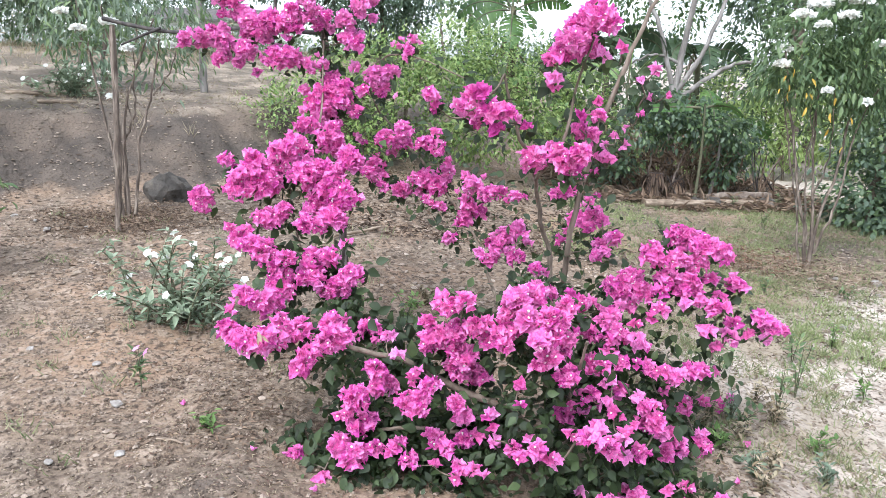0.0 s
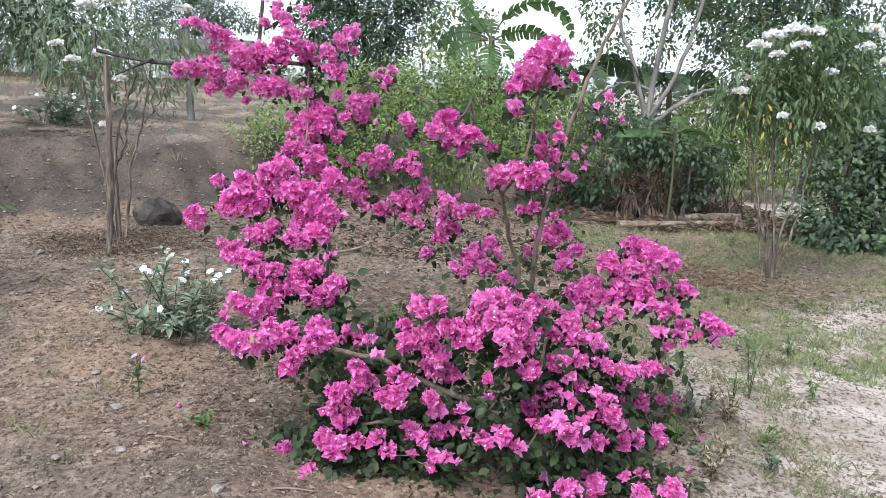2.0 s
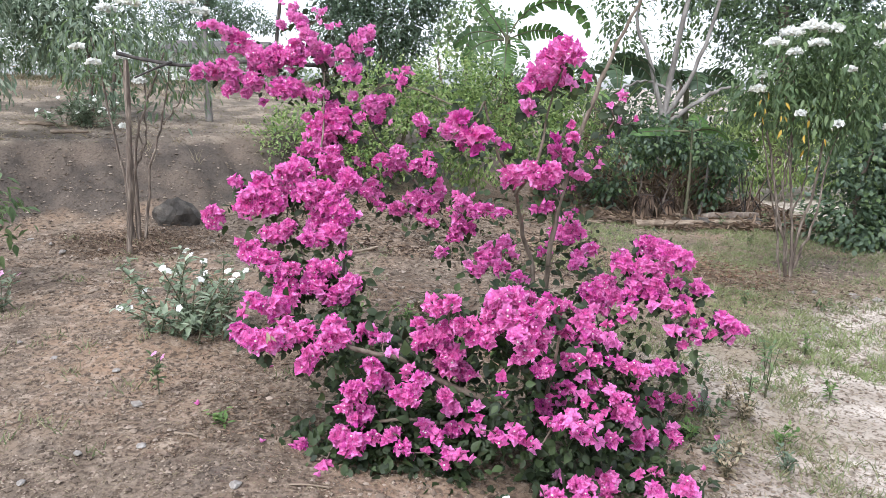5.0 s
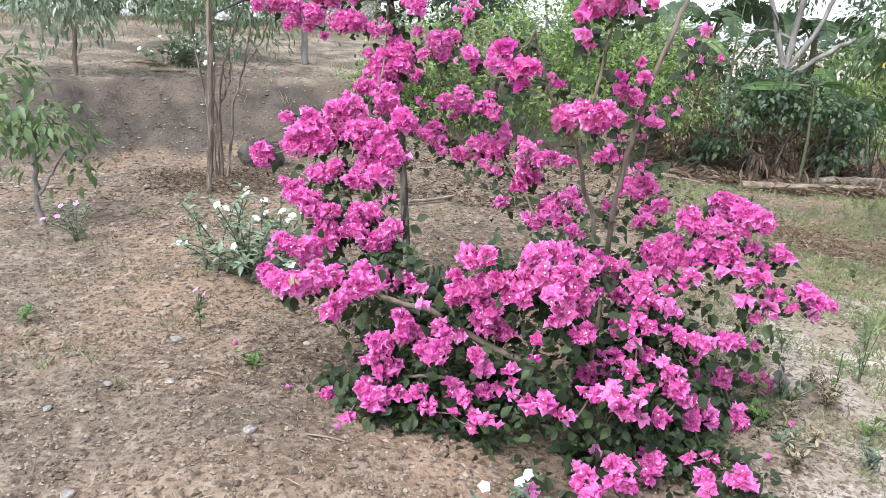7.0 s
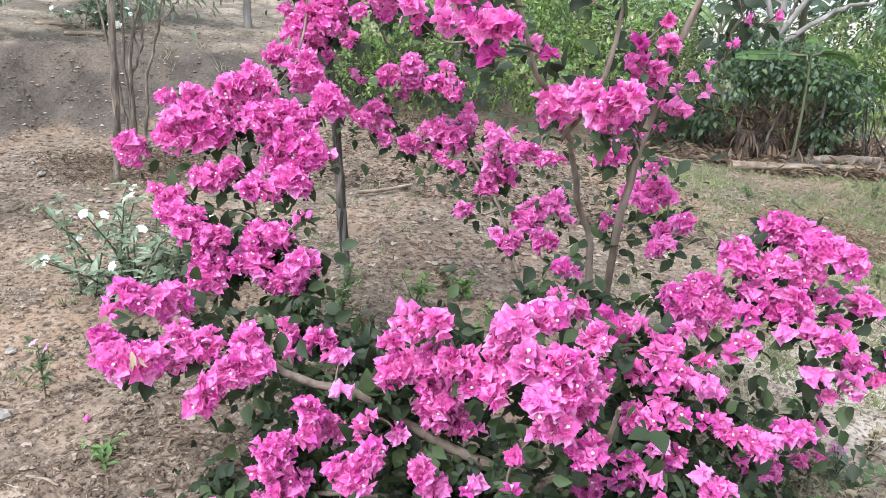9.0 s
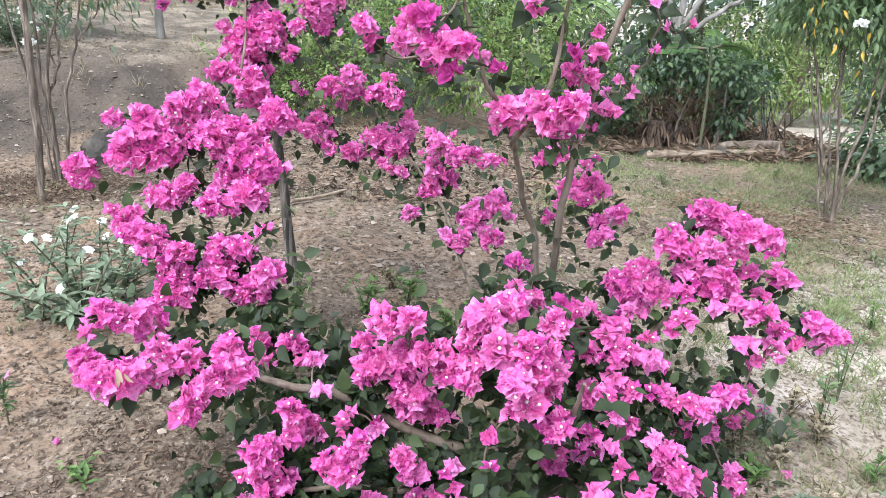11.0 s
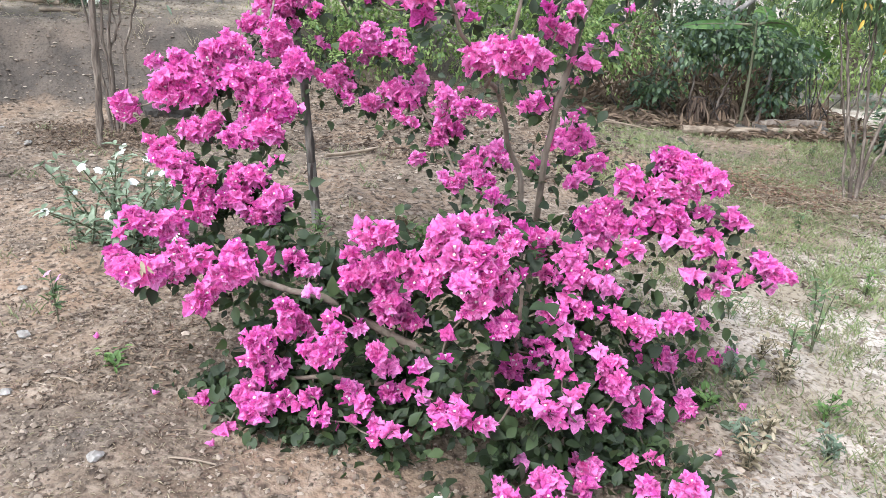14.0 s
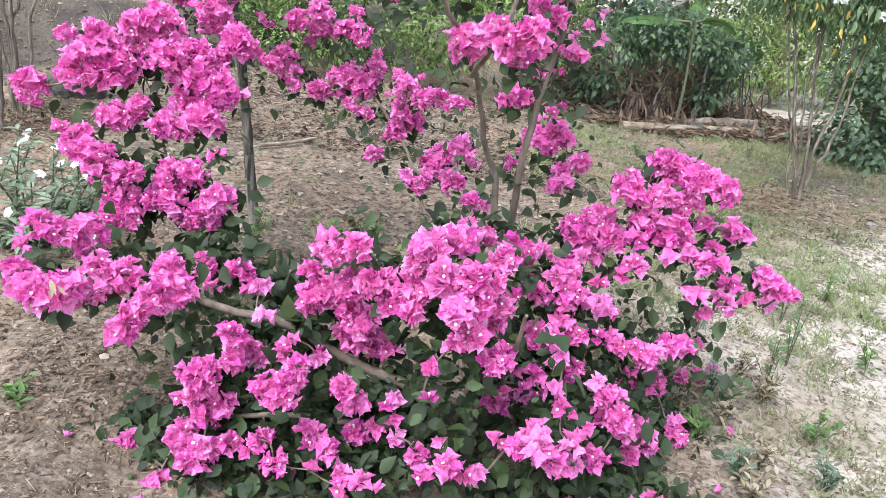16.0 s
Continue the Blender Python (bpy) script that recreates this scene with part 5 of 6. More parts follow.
leafy("dark_thicket", on_ground(3.6, 14.2), "deep dark green thicket closing the clearing", "thicket",
      [([(-2.2, 0, -0.1), (-2.1, 0, 0.9), (-2.2, 0, 1.7)], 0.05, 0.02), ([(0.3, 0, -0.1), (0.2, 0, 1.0), (0.4, 0, 2.0)], 0.06, 0.02), ([(2.6, 0, -0.1), (2.7, 0, 1.0), (2.5, 0, 2.0)], 0.06, 0.02), ([(5.0, 0, -0.1), (5.0, 0, 1.0), (5.2, 0, 2.0)], 0.06, 0.02)],
      [(-3.2 + 0.85 * i, 0.3 * math.sin(2.1 * i), 0.55 + 0.75 * j + 0.15 * math.sin(1.7 * i + j), 0.75, 0.5, 0.6) for i in range(12) for j in range(2)] + [(1.6 + 0.9 * i, 0.5, 2.0, 0.8, 0.5, 0.6) for i in range(6)],
      55, 0.12, DARK_LEAF, BARK, 0.3, 0.7, [DARK_LEAF, MID_LEAF])
leafy("hill_thicket", on_ground(-2.2, 17.0), "green hedge of bushes along the hilltop", "thicket",
      [([(-1.0, 0, -0.1), (-1.0, 0, 0.8)], 0.05, 0.02), ([(1.5, 0, -0.1), (1.4, 0, 0.8)], 0.05, 0.02)],
      [(-2.2 + 0.9 * i, 0, 0.2 + 0.15 * math.sin(2.3 * i), 0.75, 0.5, 0.4) for i in range(9)], 60, 0.11, MID_LEAF, BARK, 0.3, 0.8, [MID_LEAF, GREY_LEAF])
leafy("hill_thicket", on_ground(-7.6, 14.6), "faded dry green bushes along the hilltop", "thicket",
      [([(0, 0, -0.1), (0, 0, 0.5)], 0.05, 0.02), ([(-2.0, 0, -0.1), (-1.9, 0, 0.5)], 0.05, 0.02)],
      [(-3.4 + 0.75 * i, 0.2 * math.sin(3.1 * i), 0.15 + 0.22 * math.sin(2.3 * i), 0.65, 0.4, 0.38) for i in range(10)], 130, 0.085, PALE_LEAF, BARK, 0.3, 0.6, [PALE_LEAF, GREY_LEAF, STRAW])
leafy("hill_thicket", on_ground(-8.6, 11.5), "faded green bushes above the bank", "thicket",
      [([(0, 0, -0.1), (0, 0, 0.8)], 0.05, 0.02)],
      [(-2.0 + 0.8 * i, 0.35 * i, 0.5 + 0.2 * math.sin(2.3 * i), 0.7, 0.5, 0.55) for i in range(6)] + [(-1.6 + 0.9 * i, 0.4 * i, 1.4, 0.75, 0.5, 0.5) for i in range(4)] + [(-0.4 + 0.9 * i, 0.5 + 0.4 * i, 2.2, 0.8, 0.5, 0.5) for i in range(4)], 75, 0.11, GREY_LEAF, BARK, 0.4, 0.7, [MID_LEAF, GREY_LEAF])


# ---- banana plants ----
def banana_leaf(parent, base, heading, length, width, rise, bend, torn=0.3, roll=0.0, mat=None):
    """An arching midrib with a blade on each side, torn into strips."""
    k = 16
    u = np.linspace(0, 1, k)
    out = np.array((math.cos(heading), math.sin(heading), 0))
    ang = rise - bend * u ** 1.3
    step = np.stack([np.cos(ang)[:, None] * out + np.sin(ang)[:, None] * np.array((0, 0, 1.0))], 0)[0] * (length / k)
    mid = np.asarray(base) + np.cumsum(step, 0)
    rib = Geo().tube(mid, np.linspace(0.018, 0.004, k), 5, 0, 0, False)
    g = Geo()
    side = unit(np.cross(step, (0, 0, 1.0)) + 1e-6)
    up = unit(np.cross(side, step))
    side, up = side * math.cos(roll) + up * math.sin(roll), up * math.cos(roll) - side * math.sin(roll)
    w = width * np.sin(np.pi * np.clip(u * 0.93 + 0.05, 0, 1)) ** 0.55 * (u > 0.12)
    for s in (-1, 1):
        for i in range(2, k - 1):
            a, b = mid[i], mid[i + 1]
            fall = -0.10 - torn * RNG.random()
            tear = RNG.uniform(0.0, 0.35) * torn
            shift = step[i] * (0.35 + RNG.uniform(-0.4, 0.4) * min(1, torn * 4))
            ea = a + side[i] * s * w[i] + up[i] * w[i] * fall + shift + (b - a) * tear
            eb = b + side[i + 1] * s * w[i + 1] + up[i + 1] * w[i + 1] * fall + shift - (b - a) * tear * 0.5
            ma, mb = (a + ea) / 2 + up[i] * w[i] * 0.08, (b + eb) / 2 + up[i] * w[i] * 0.08
            g.add(np.array([a, b, mb, ma, ea, eb]), [(0, 1, 2, 3), (3, 2, 5, 4)], 0)
    blade = part("leaf", g, mat or BANANA, parent)
    part("midrib", rib, MID_STEM, blade, "pale fleshy midrib")
    return blade


def banana_plant(foot, tall, label, leaf_rows, dead=6, thick=0.10, mat=None):
    ob = thing("banana_plant", foot, label, "banana plant", "banana plants")
    k = 12
    path = spline([(0, 0, -0.05), (0.02, 0, tall * 0.5), (0, 0, tall)], k)
    part("pseudostem", Geo().tube(path, np.linspace(thick, thick * 0.5, k), 10, 0, 0.05), MID_STEM, ob)
    for heading, length, width, rise, bend, torn, roll in leaf_rows:
        banana_leaf(ob, (0, 0, tall * 0.96), radians(heading), length, width, radians(rise), radians(bend), torn, radians(roll), mat)
    if not dead:
        return ob
    g = Geo()
    n = dead * 14
    a = RNG.random(n) * 6.283
    p = np.stack([0.09 * np.cos(a), 0.09 * np.sin(a), RNG.uniform(0.25, 0.75, n) * tall], -1)
    leaves(g, p, unit(np.stack([np.cos(a) * 0.5, np.sin(a) * 0.5, -np.ones(n)], -1) + RNG.normal(size=(n, 3)) * 0.25), np.stack([np.cos(a), np.sin(a), 0.3 * np.ones(n)], -1), RNG.uniform(0.15, 0.38, n), 0.12)
    part("dry_sheath", g, DRY_LEAF, ob, "brown dry hanging leaf sheaths")
    return ob


MID_STEM = rough_material("banana_stem", [(0.05, 0.055, 0.028), (0.10, 0.10, 0.055), (0.18, 0.155, 0.095)], 6, (1, 1, 0.2))
banana_plant(on_ground(0.62, 13.0), 2.05, "banana plant with torn arching leaves against the sky",
             [(180, 1.15, 0.115, 56, 16, 0.35, 62), (2, 2.0, 0.13, 68, 150, 1.0, 58), (8, 1.0, 0.15, 30, 55, 0.5, 60), (178, 1.05, 0.16, 30, 85, 0.25, 55), (195, 0.95, 0.18, 5, 75, 0.25, 50), (-95, 0.9, 0.2, -20, 60, 0.25, 0), (-60, 0.8, 0.18, 10, 80, 0.3, 20), (95, 0.9, 0.18, 55, 60, 0.4, 0)])
banana_plant(on_ground(2.95, 9.62), 1.24, "low banana plant with one broad pale leaf over litter",
             [(186, 0.82, 0.085, 2, 10, 0.0, 38), (-20, 0.5, 0.09, 20, 70, 0.1, 30)], 0, 0.022)
banana_plant(on_ground(3.4, 10.6), 0.9, "low banana plant with dark torn leaves over litter",
             [(170, 0.8, 0.16, 30, 60, 0.3, 40), (10, 0.9, 0.16, 25, 70, 0.3, 40), (-60, 0.7, 0.16, 0, 70, 0.4, 20), (90, 0.8, 0.16, 70, 60, 0.3, 0)], 3, 0.06)

banana_plant(on_ground(2.0, 11.6), 1.75, "banana plant with dark drooping leaves behind the pale tree",
             [(0, 1.25, 0.17, 60, 150, 0.2, 55), (180, 1.2, 0.18, 65, 150, 0.2, 50), (-80, 1.2, 0.18, 60, 140, 0.2, 10), (-30, 1.3, 0.17, 70, 150, 0.2, 35), (210, 1.1, 0.17, 70, 145, 0.2, 40)], 6, 0.08, HANGING_LEAF)
banana_plant(on_ground(3.5, 12.1), 1.75, "banana plant with dark drooping leaves behind the pale tree",
             [(10, 1.1, 0.18, 60, 150, 0.2, 50), (175, 1.2, 0.19, 60, 150, 0.2, 55), (-95, 1.2, 0.2, 60, 140, 0.2, 10), (225, 1.2, 0.18, 65, 150, 0.2, 35)], 6, 0.08, HANGING_LEAF)
banana_plant(on_ground(2.15, 10.6), 1.35, "young banana plant with upright yellow-green leaves",
             [(60, 0.85, 0.045, 84, 12, 0.03, 60), (150, 0.7, 0.06, 60, 60, 0.05, 50), (20, 0.7, 0.05, 65, 40, 0.05, 45)], 2, 0.03, SMALL_LEAF)


# ---- house on the hill ----
def box(geo, lo, hi, slot=0):
    x0, y0, z0 = lo
    x1, y1, z1 = hi
    v = [(x0, y0, z0), (x1, y0, z0), (x1, y1, z0), (x0, y1, z0), (x0, y0, z1), (x1, y0, z1), (x1, y1, z1), (x0, y1, z1)]
    return geo.add(np.array(v), [(0, 3, 2, 1), (4, 5, 6, 7), (0, 1, 5, 4), (1, 2, 6, 5), (2, 3, 7, 6), (3, 0, 4, 7)], slot)


house = thing("house", on_ground(-6.6, 18.6), "low pale house with a tiled roof on the hilltop", "house")
part("wall", box(Geo(), (-1.4, 0, -0.3), (1.1, 1.6, 0.75)), PLASTER, house, smooth=False)
roof = Geo().add(np.array([(-1.6, -0.25, 0.76), (1.3, -0.25, 0.76), (1.3, 0.8, 1.05), (-1.6, 0.8, 1.05), (-1.6, 1.85, 0.76), (1.3, 1.85, 0.76), (-1.6, -0.25, 0.70), (1.3, -0.25, 0.70), (1.3, 1.85, 0.70), (-1.6, 1.85, 0.70)]),
                 [(0, 1, 2, 3), (3, 2, 5, 4), (6, 7, 1, 0), (8, 9, 4, 5), (6, 9, 8, 7)])
roof.add(np.array([(-1.6, -0.25, 0.70), (-1.6, 1.85, 0.70), (-1.6, 1.85, 0.76), (-1.6, 0.8, 1.05), (-1.6, -0.25, 0.76)]), [(0, 1, 2), (0, 2, 3), (0, 3, 4)])
roof.add(np.array([(1.3, -0.25, 0.70), (1.3, 1.85, 0.70), (1.3, 1.85, 0.76), (1.3, 0.8, 1.05), (1.3, -0.25, 0.76)]), [(0, 2, 1), (0, 3, 2), (0, 4, 3)])
part("roof", roof, ROOF, house, smooth=False)


# ---- low plants ----
def herb(name, foot, label, category, stems, tall, spread, leaf_mat, leaf_len, petal=None, blooms=0, per=16, bloom=0.016, group="", root=0.0):
    """A small many-stemmed plant with paired leaves and flat five-petalled flowers at the tips."""
    ob = thing(name, foot, label, category, group)
    fo = Geo()
    tips = []
    for i in range(stems):
        a = RNG.random() * 6.283
        out = np.array((math.cos(a), math.sin(a), 0)) * spread * RNG.uniform(0.3, 1)
        z = tall * RNG.uniform(0.35 if root else 0.6, 1.05)
        base = rand_dirs(1, 0.01)[0] * root * RNG.random() * (1, 1, 0)
        z *= 1 - 0.45 * min(1, np.linalg.norm(base + out) / (spread + root + 1e-6)) * (root > 0)
        path = spline([base + (0, 0, -0.02), base + out * 0.35 + (0, 0, z * 0.5), base + out + (0, 0, z)], 10)
        part("stem", Geo().tube(path, np.linspace(0.005, 0.0025, 10) * min(1, 0.2 + tall * 1.6), 5, 0, 0, False), MID_STEM, ob)
        p = path[RNG.integers(1 if root else 2, 10, per)] + RNG.normal(size=(per, 3)) * 0.008
        way = unit(rand_dirs(per, 0.4) + (0, 0, 0.35))
        leaves(fo, p, way, np.tile((0, 0, 1.0), (per, 1)), leaf_len * RNG.uniform(0.7, 1.2, per), 0.7)
        tips.append(path[-1])
    tagged(part("foliage", fo, leaf_mat, ob), kind="stuff")
    for i in range(blooms):
        tip = tips[i % len(tips)] + RNG.normal(size=3) * (0.02, 0.02, 0.01) + (0, 0, 0.01)
        ax = unit(np.array((RNG.normal() * 0.4, -0.5 + RNG.normal() * 0.3, 0.8)))
        a = unit(np.cross(ax, (0.9, 0.1, 0.2)))
        b = np.cross(ax, a)
        g = Geo()
        w = np.array([math.cos(q) * a + math.sin(q) * b for q in np.arange(5) * 1.2566 + RNG.random()])
        leaves(g, np.tile(tip, (5, 1)), w, np.tile(ax, (5, 1)), bloom * RNG.uniform(0.9, 1.1, 5), 1.9)
        part("flower", g, petal, ob)
    return ob


herb("periwinkle_bush", on_ground(-1.38, 3.52), "grey-green periwinkle bush dotted with white flowers", "bush", 30, 0.50, 0.30, PALE_LEAF, 0.062, WHITE_PETAL, 18, 26, 0.024, root=0.24)
herb("periwinkle_bush", on_ground(-4.5, 8.45), "low bank bush dotted with white flowers", "bush", 30, 0.42, 0.25, PALE_LEAF, 0.08, WHITE_PETAL, 20, 22, 0.03, root=0.4)
herb("periwinkle", on_ground(0.28, 1.71), "low grey-green periwinkle with white flowers on soil", "plant", 28, 0.15, 0.2, GREY_LEAF, 0.04, WHITE_PETAL, 15, 15, 0.021, root=0.1)
herb("seedling", on_ground(-1.20, 2.72), "single upright periwinkle seedling with a pink flower", "seedling", 2, 0.21, 0.02, MID_LEAF, 0.05, PINK_PETAL, 2, 9, 0.018)
herb("purple_herb", on_ground(-2.60, 3.78), "small sprawling herb with purple flowers", "herb", 9, 0.22, 0.2, GREY_LEAF, 0.05, PINK_PETAL, 6, 10, 0.02)
for x, y, t in ((1.25, 9.0, 0.2), (3.3, 9.2, 0.2), (3.9, 9.3, 0.25), (2.3, 5.4, 0.14), (2.0, 7.4, 0.16), (3.3, 8.2, 0.18), (2.9, 5.4, 0.14), (1.72, 3.42, 0.26), (1.55, 3.2, 0.2), (1.9, 3.9, 0.22), (1.45, 3.7, 0.16), (1.3, 3.0, 0.14)):
    herb("weed", on_ground(x, y), "thin wilting green weed on sandy soil", "weed", 3, t, 0.08, MID_LEAF, 0.045, per=9, group="weeds")

for x, y, t in ((1.15, 2.75, 0.10), (1.25, 3.35, 0.12), (2.1, 3.5, 0.14), (1.6, 2.9, 0.12), (2.3, 4.3, 0.16), (-2.0, 2.6, 0.06), (-0.83, 2.45, 0.05), (-1.6, 4.4, 0.08)):
    herb("weed", on_ground(x, y), "short fresh green weed on soil", "weed", 4, t, 0.07, SMALL_LEAF, 0.035, per=10, group="weeds")


for x, y, t, m in ((-0.50, 3.62, 0.20, SMALL_LEAF), (-0.40, 3.50, 0.14, STRAW), (-0.56, 3.45, 0.12, STRAW), (-0.22, 3.75, 0.16, SMALL_LEAF), (-0.30, 3.30, 0.12, STRAW), (-0.05, 3.95, 0.15, SMALL_LEAF), (-0.14, 4.10, 0.12, STRAW), (0.05, 3.35, 0.18, SMALL_LEAF), (0.16, 3.62, 0.16, SMALL_LEAF), (-0.12, 3.48, 0.12, STRAW), (0.30, 3.55, 0.20, SMALL_LEAF)):
    herb("weed", on_ground(x, y), "thin weed with narrow leaves near the wooden post", "weed", 6, t, 0.07, m, 0.04, per=12, group="weeds")

for i in range(11):
    x, y = RNG.uniform(1.02, 1.55), RNG.uniform(2.35, 3.25)
    herb("dry_weed", on_ground(x, y), "withered straw-coloured weed beside the bougainvillea", "weed", 7, RNG.uniform(0.08, 0.16), 0.07, (STRAW, STRAW, GREY_LEAF)[i % 3], 0.032, per=9, group="dry weeds")


# ---- grass ----
def grass(name, label, tufts, area, tall, density, mat=GRASS):
    x, y = RNG.uniform(area[0], area[1], tufts), RNG.uniform(area[2], area[3], tufts)
    keep = RNG.random(tufts) < density(x, y)
    x, y = x[keep], y[keep]
    k = 12
    px, py = np.repeat(x, k) + RNG.normal(size=len(x) * k) * 0.035, np.repeat(y, k) + RNG.normal(size=len(x) * k) * 0.035
    pos = np.stack([px, py, height(px, py) - 0.004], -1)
    way = unit(rand_dirs(len(px), 0.3) * 0.75 + (0, 0, 0.9))
    g = Geo()
    t = frames(way, rand_dirs(len(px)))
    ln = tall * RNG.uniform(0.4, 1.2, len(px))
    g.stamp(BLADE_V, BLADE_F, pos, t, np.stack([0.006 + 0 * ln, ln, ln], -1))
    ob = new(name, g.mesh(name, [mat]))
    return tagged(ob, label, "grass", "", "stuff")


def right_turf(x, y):
    n = 0.5 + 0.5 * np.sin(1.9 * x + 1.3 * np.sin(1.1 * y)) * np.sin(1.6 * y + 0.8)
    return np.clip(smooth(1.1, 2.5, x + 0.10 * (y - 5)) * (0.2 + n) * smooth(3.4, 5.0, y), 0, 1)


grass("grass", "patchy short green grass on sandy soil", 8200, (1.0, 7.0, 3.0, 10.5), 0.066, right_turf)
grass("green_patch", "green grass patch beside the sand", 1500, (1.7, 4.4, 3.4, 5.6), 0.085, lambda x, y: smooth(1.0, 0.55, np.hypot((x - 2.75) / 0.95, (y - 4.35) / 0.8) + 0.35 * np.sin(7 * x + y) * np.sin(6 * y - x)) * (0.55 + 0.45 * np.sin(15 * x) * np.sin(13 * y)), GREEN_GRASS)
grass("clearing_weeds", "low green weeds scattered over the clearing", 2600, (0.7, 5.0, 4.3, 9.0), 0.06, lambda x, y: np.clip(1.3 * np.sin(2.9 * x + 0.8 * y) * np.sin(2.3 * y - 0.7 * x) + 0.15, 0, 1), GREEN_GRASS)
grass("sparse_grass", "thin dry grass beside the bush", 1900, (0.9, 2.6, 2.3, 4.6), 0.055, lambda x, y: np.clip((0.35 + 0.6 * np.sin(5.1 * x + 2 * y) * np.sin(3.7 * y - x)) * smooth(0.75, 0.2, np.abs(x - 1.25 - 0.2 * (y - 2.5))), 0, 1))
grass("bank_grass", "faded dry grass along the top of the bank", 3600, (-11.0, 0.0, 7.5, 19.0), 0.14, lambda x, y: 0.06 + 0.9 * smooth(11.0, 13.5, (y - x) / 1.414), STRAW)
grass("tuft_grass", "small scattered green tufts on bare soil", 240, (-3.5, -0.4, 2.0, 6.0), 0.07, lambda x, y: 0.4 + 0 * x)


# ---- stones, log, sticks ----
def stone(name, at, size, mat, label, category="stone", group="", squash=0.6):
    bm = bmesh.new()
    bmesh.ops.create_icosphere(bm, subdivisions=3 if max(size) > 0.1 else 2, radius=1.0)
    off = Vector(RNG.random(3) * 50)
    for v in bm.verts:
        v.co *= 1 + 0.45 * noise.noise(v.co * 1.1 + off) + 0.20 * noise.noise(v.co * 3.2 + off)
        v.co = Vector((v.co.x * size[0], v.co.y * size[1], max(v.co.z, -0.55) * size[2]))
    me = bpy.data.meshes.new(name)
    bm.to_mesh(me)
    bm.free()
    me.materials.append(mat)
    ob = new(name, me)
    ob.location = at
    ob.rotation_euler = (0, 0, RNG.random() * 3)
    return tagged(ob, label, category, group)


stone("boulder", on_ground(-2.70, 6.6, 0.08), (0.2, 0.18, 0.185), DARK_STONE, "dark rounded boulder at the foot of the bank", "boulder")
for x, y, s in ((-1.238, 2.575, 0.026), (-1.06, 2.235, 0.020), (-0.61, 1.97, 0.024), (-1.27, 2.165, 0.016), (-0.97, 1.55, 0.024), (-1.52, 2.97, 0.02), (-1.35, 1.95, 0.016), (-1.75, 2.3, 0.016), (-1.9, 3.1, 0.018), (-2.2, 3.3, 0.018), (2.55, 4.7, 0.04), (2.7, 4.9, 0.03),
                (-3.1, 5.3, 0.035), (-3.3, 5.5, 0.028), (-2.9, 5.5, 0.026), (2.88, 5.95, 0.035), (2.62, 5.85, 0.03), (3.1, 6.0, 0.028), (3.37, 5.88, 0.05), (3.5, 5.75, 0.04), (2.45, 5.95, 0.024), (3.25, 5.6, 0.03), (-3.6, 5.7, 0.03), (-2.1, 5.9, 0.025)):
    stone("stone", on_ground(x, y, s * 0.25), (s, s * 0.75, s * 0.55), STONE, "small pale stone lying on the soil", "stone", "pale stones")


def stick(name, a, b, radius, mat, label, category="stick"):
    a, b = np.array(a), np.array(b)
    ob = thing(name, tuple(a), label, category)
    k = 12
    path = spline([a, (a + b) / 2 + RNG.normal(size=3) * (0.015, 0.015, 0.004), b], k) - a
    part("wood", Geo().tube(path, np.linspace(radius, radius * 0.65, k) * (1 + 0.08 * RNG.normal(size=k)), 8, 0, 0.06), mat, ob)
    return ob


stick("stick", on_ground(-0.93, 5.36, 0.03), on_ground(-0.62, 5.68, 0.05), 0.015, LOG_WOOD, "pale dry stick lying on bare soil")
stick("log", on_ground(2.15, 8.93, 0.035), on_ground(3.73, 9.5, 0.035), 0.055, LOG_WOOD, "long bleached fallen log at the thicket's edge", "log")
stick("log", on_ground(3.2, 9.75, 0.04), on_ground(4.0, 9.85, 0.08), 0.07, BARK, "short dark fallen log behind another log", "log")
stick("stick", on_ground(1.02, 2.68, 0.015), on_ground(1.42, 2.74, 0.02), 0.0045, LOG_WOOD, "thin pale dry twig on the ground beside the bush")
stick("stick", on_ground(-0.97, 2.33, 0.01), on_ground(-0.87, 2.315, 0.01), 0.006, LOG_WOOD, "short pale broken stick on brown soil")
stick("stick", on_ground(-0.44, 2.035, 0.008), on_ground(-0.30, 2.02, 0.01), 0.0045, LOG_WOOD, "short pale broken stick on brown soil")
stick("stick", on_ground(3.25, 10.0, 0.02), (3.32, 10.0, 0.55), 0.022, PALE_BARK, "thin pale bare pole standing among banana litter", "stick")
scatter("banana_litter", "heaps of dry brown banana leaves and stalks", "litter", 5200, (1.0, 4.6, 9.0, 11.6), 0.12, DRY_LEAF, "leaf", slim=0.35)
scatter("tree_litter", "dark dry leaves heaped under the shrub", "litter", 13000, (-3.6, -1.7, 5.1, 6.5), 0.026, DARK_LITTER, "leaf", lambda x, y: smooth(0.85, 0.2, np.hypot((x + 2.65) * 0.85, (y - 5.75) * 1.1)), slim=0.5, heap=0.03)
scatter("centre_litter", "dark dry leaves under the light green shrub", "litter", 4600, (-1.9, 1.5, 5.6, 8.8), 0.045, DARK_LITTER, "leaf", slim=0.5)
scatter("arch_litter", "brown leaf crumbs on bare soil behind the arching stems", "litter", 2000, (-0.9, 1.2, 3.3, 6.2), 0.022, RED_LITTER, "leaf", lambda x, y: 0.2 + 0.8 * np.clip(1.5 * np.sin(5 * x + y) * np.sin(4.3 * y - x), 0, 1), slim=0.5)
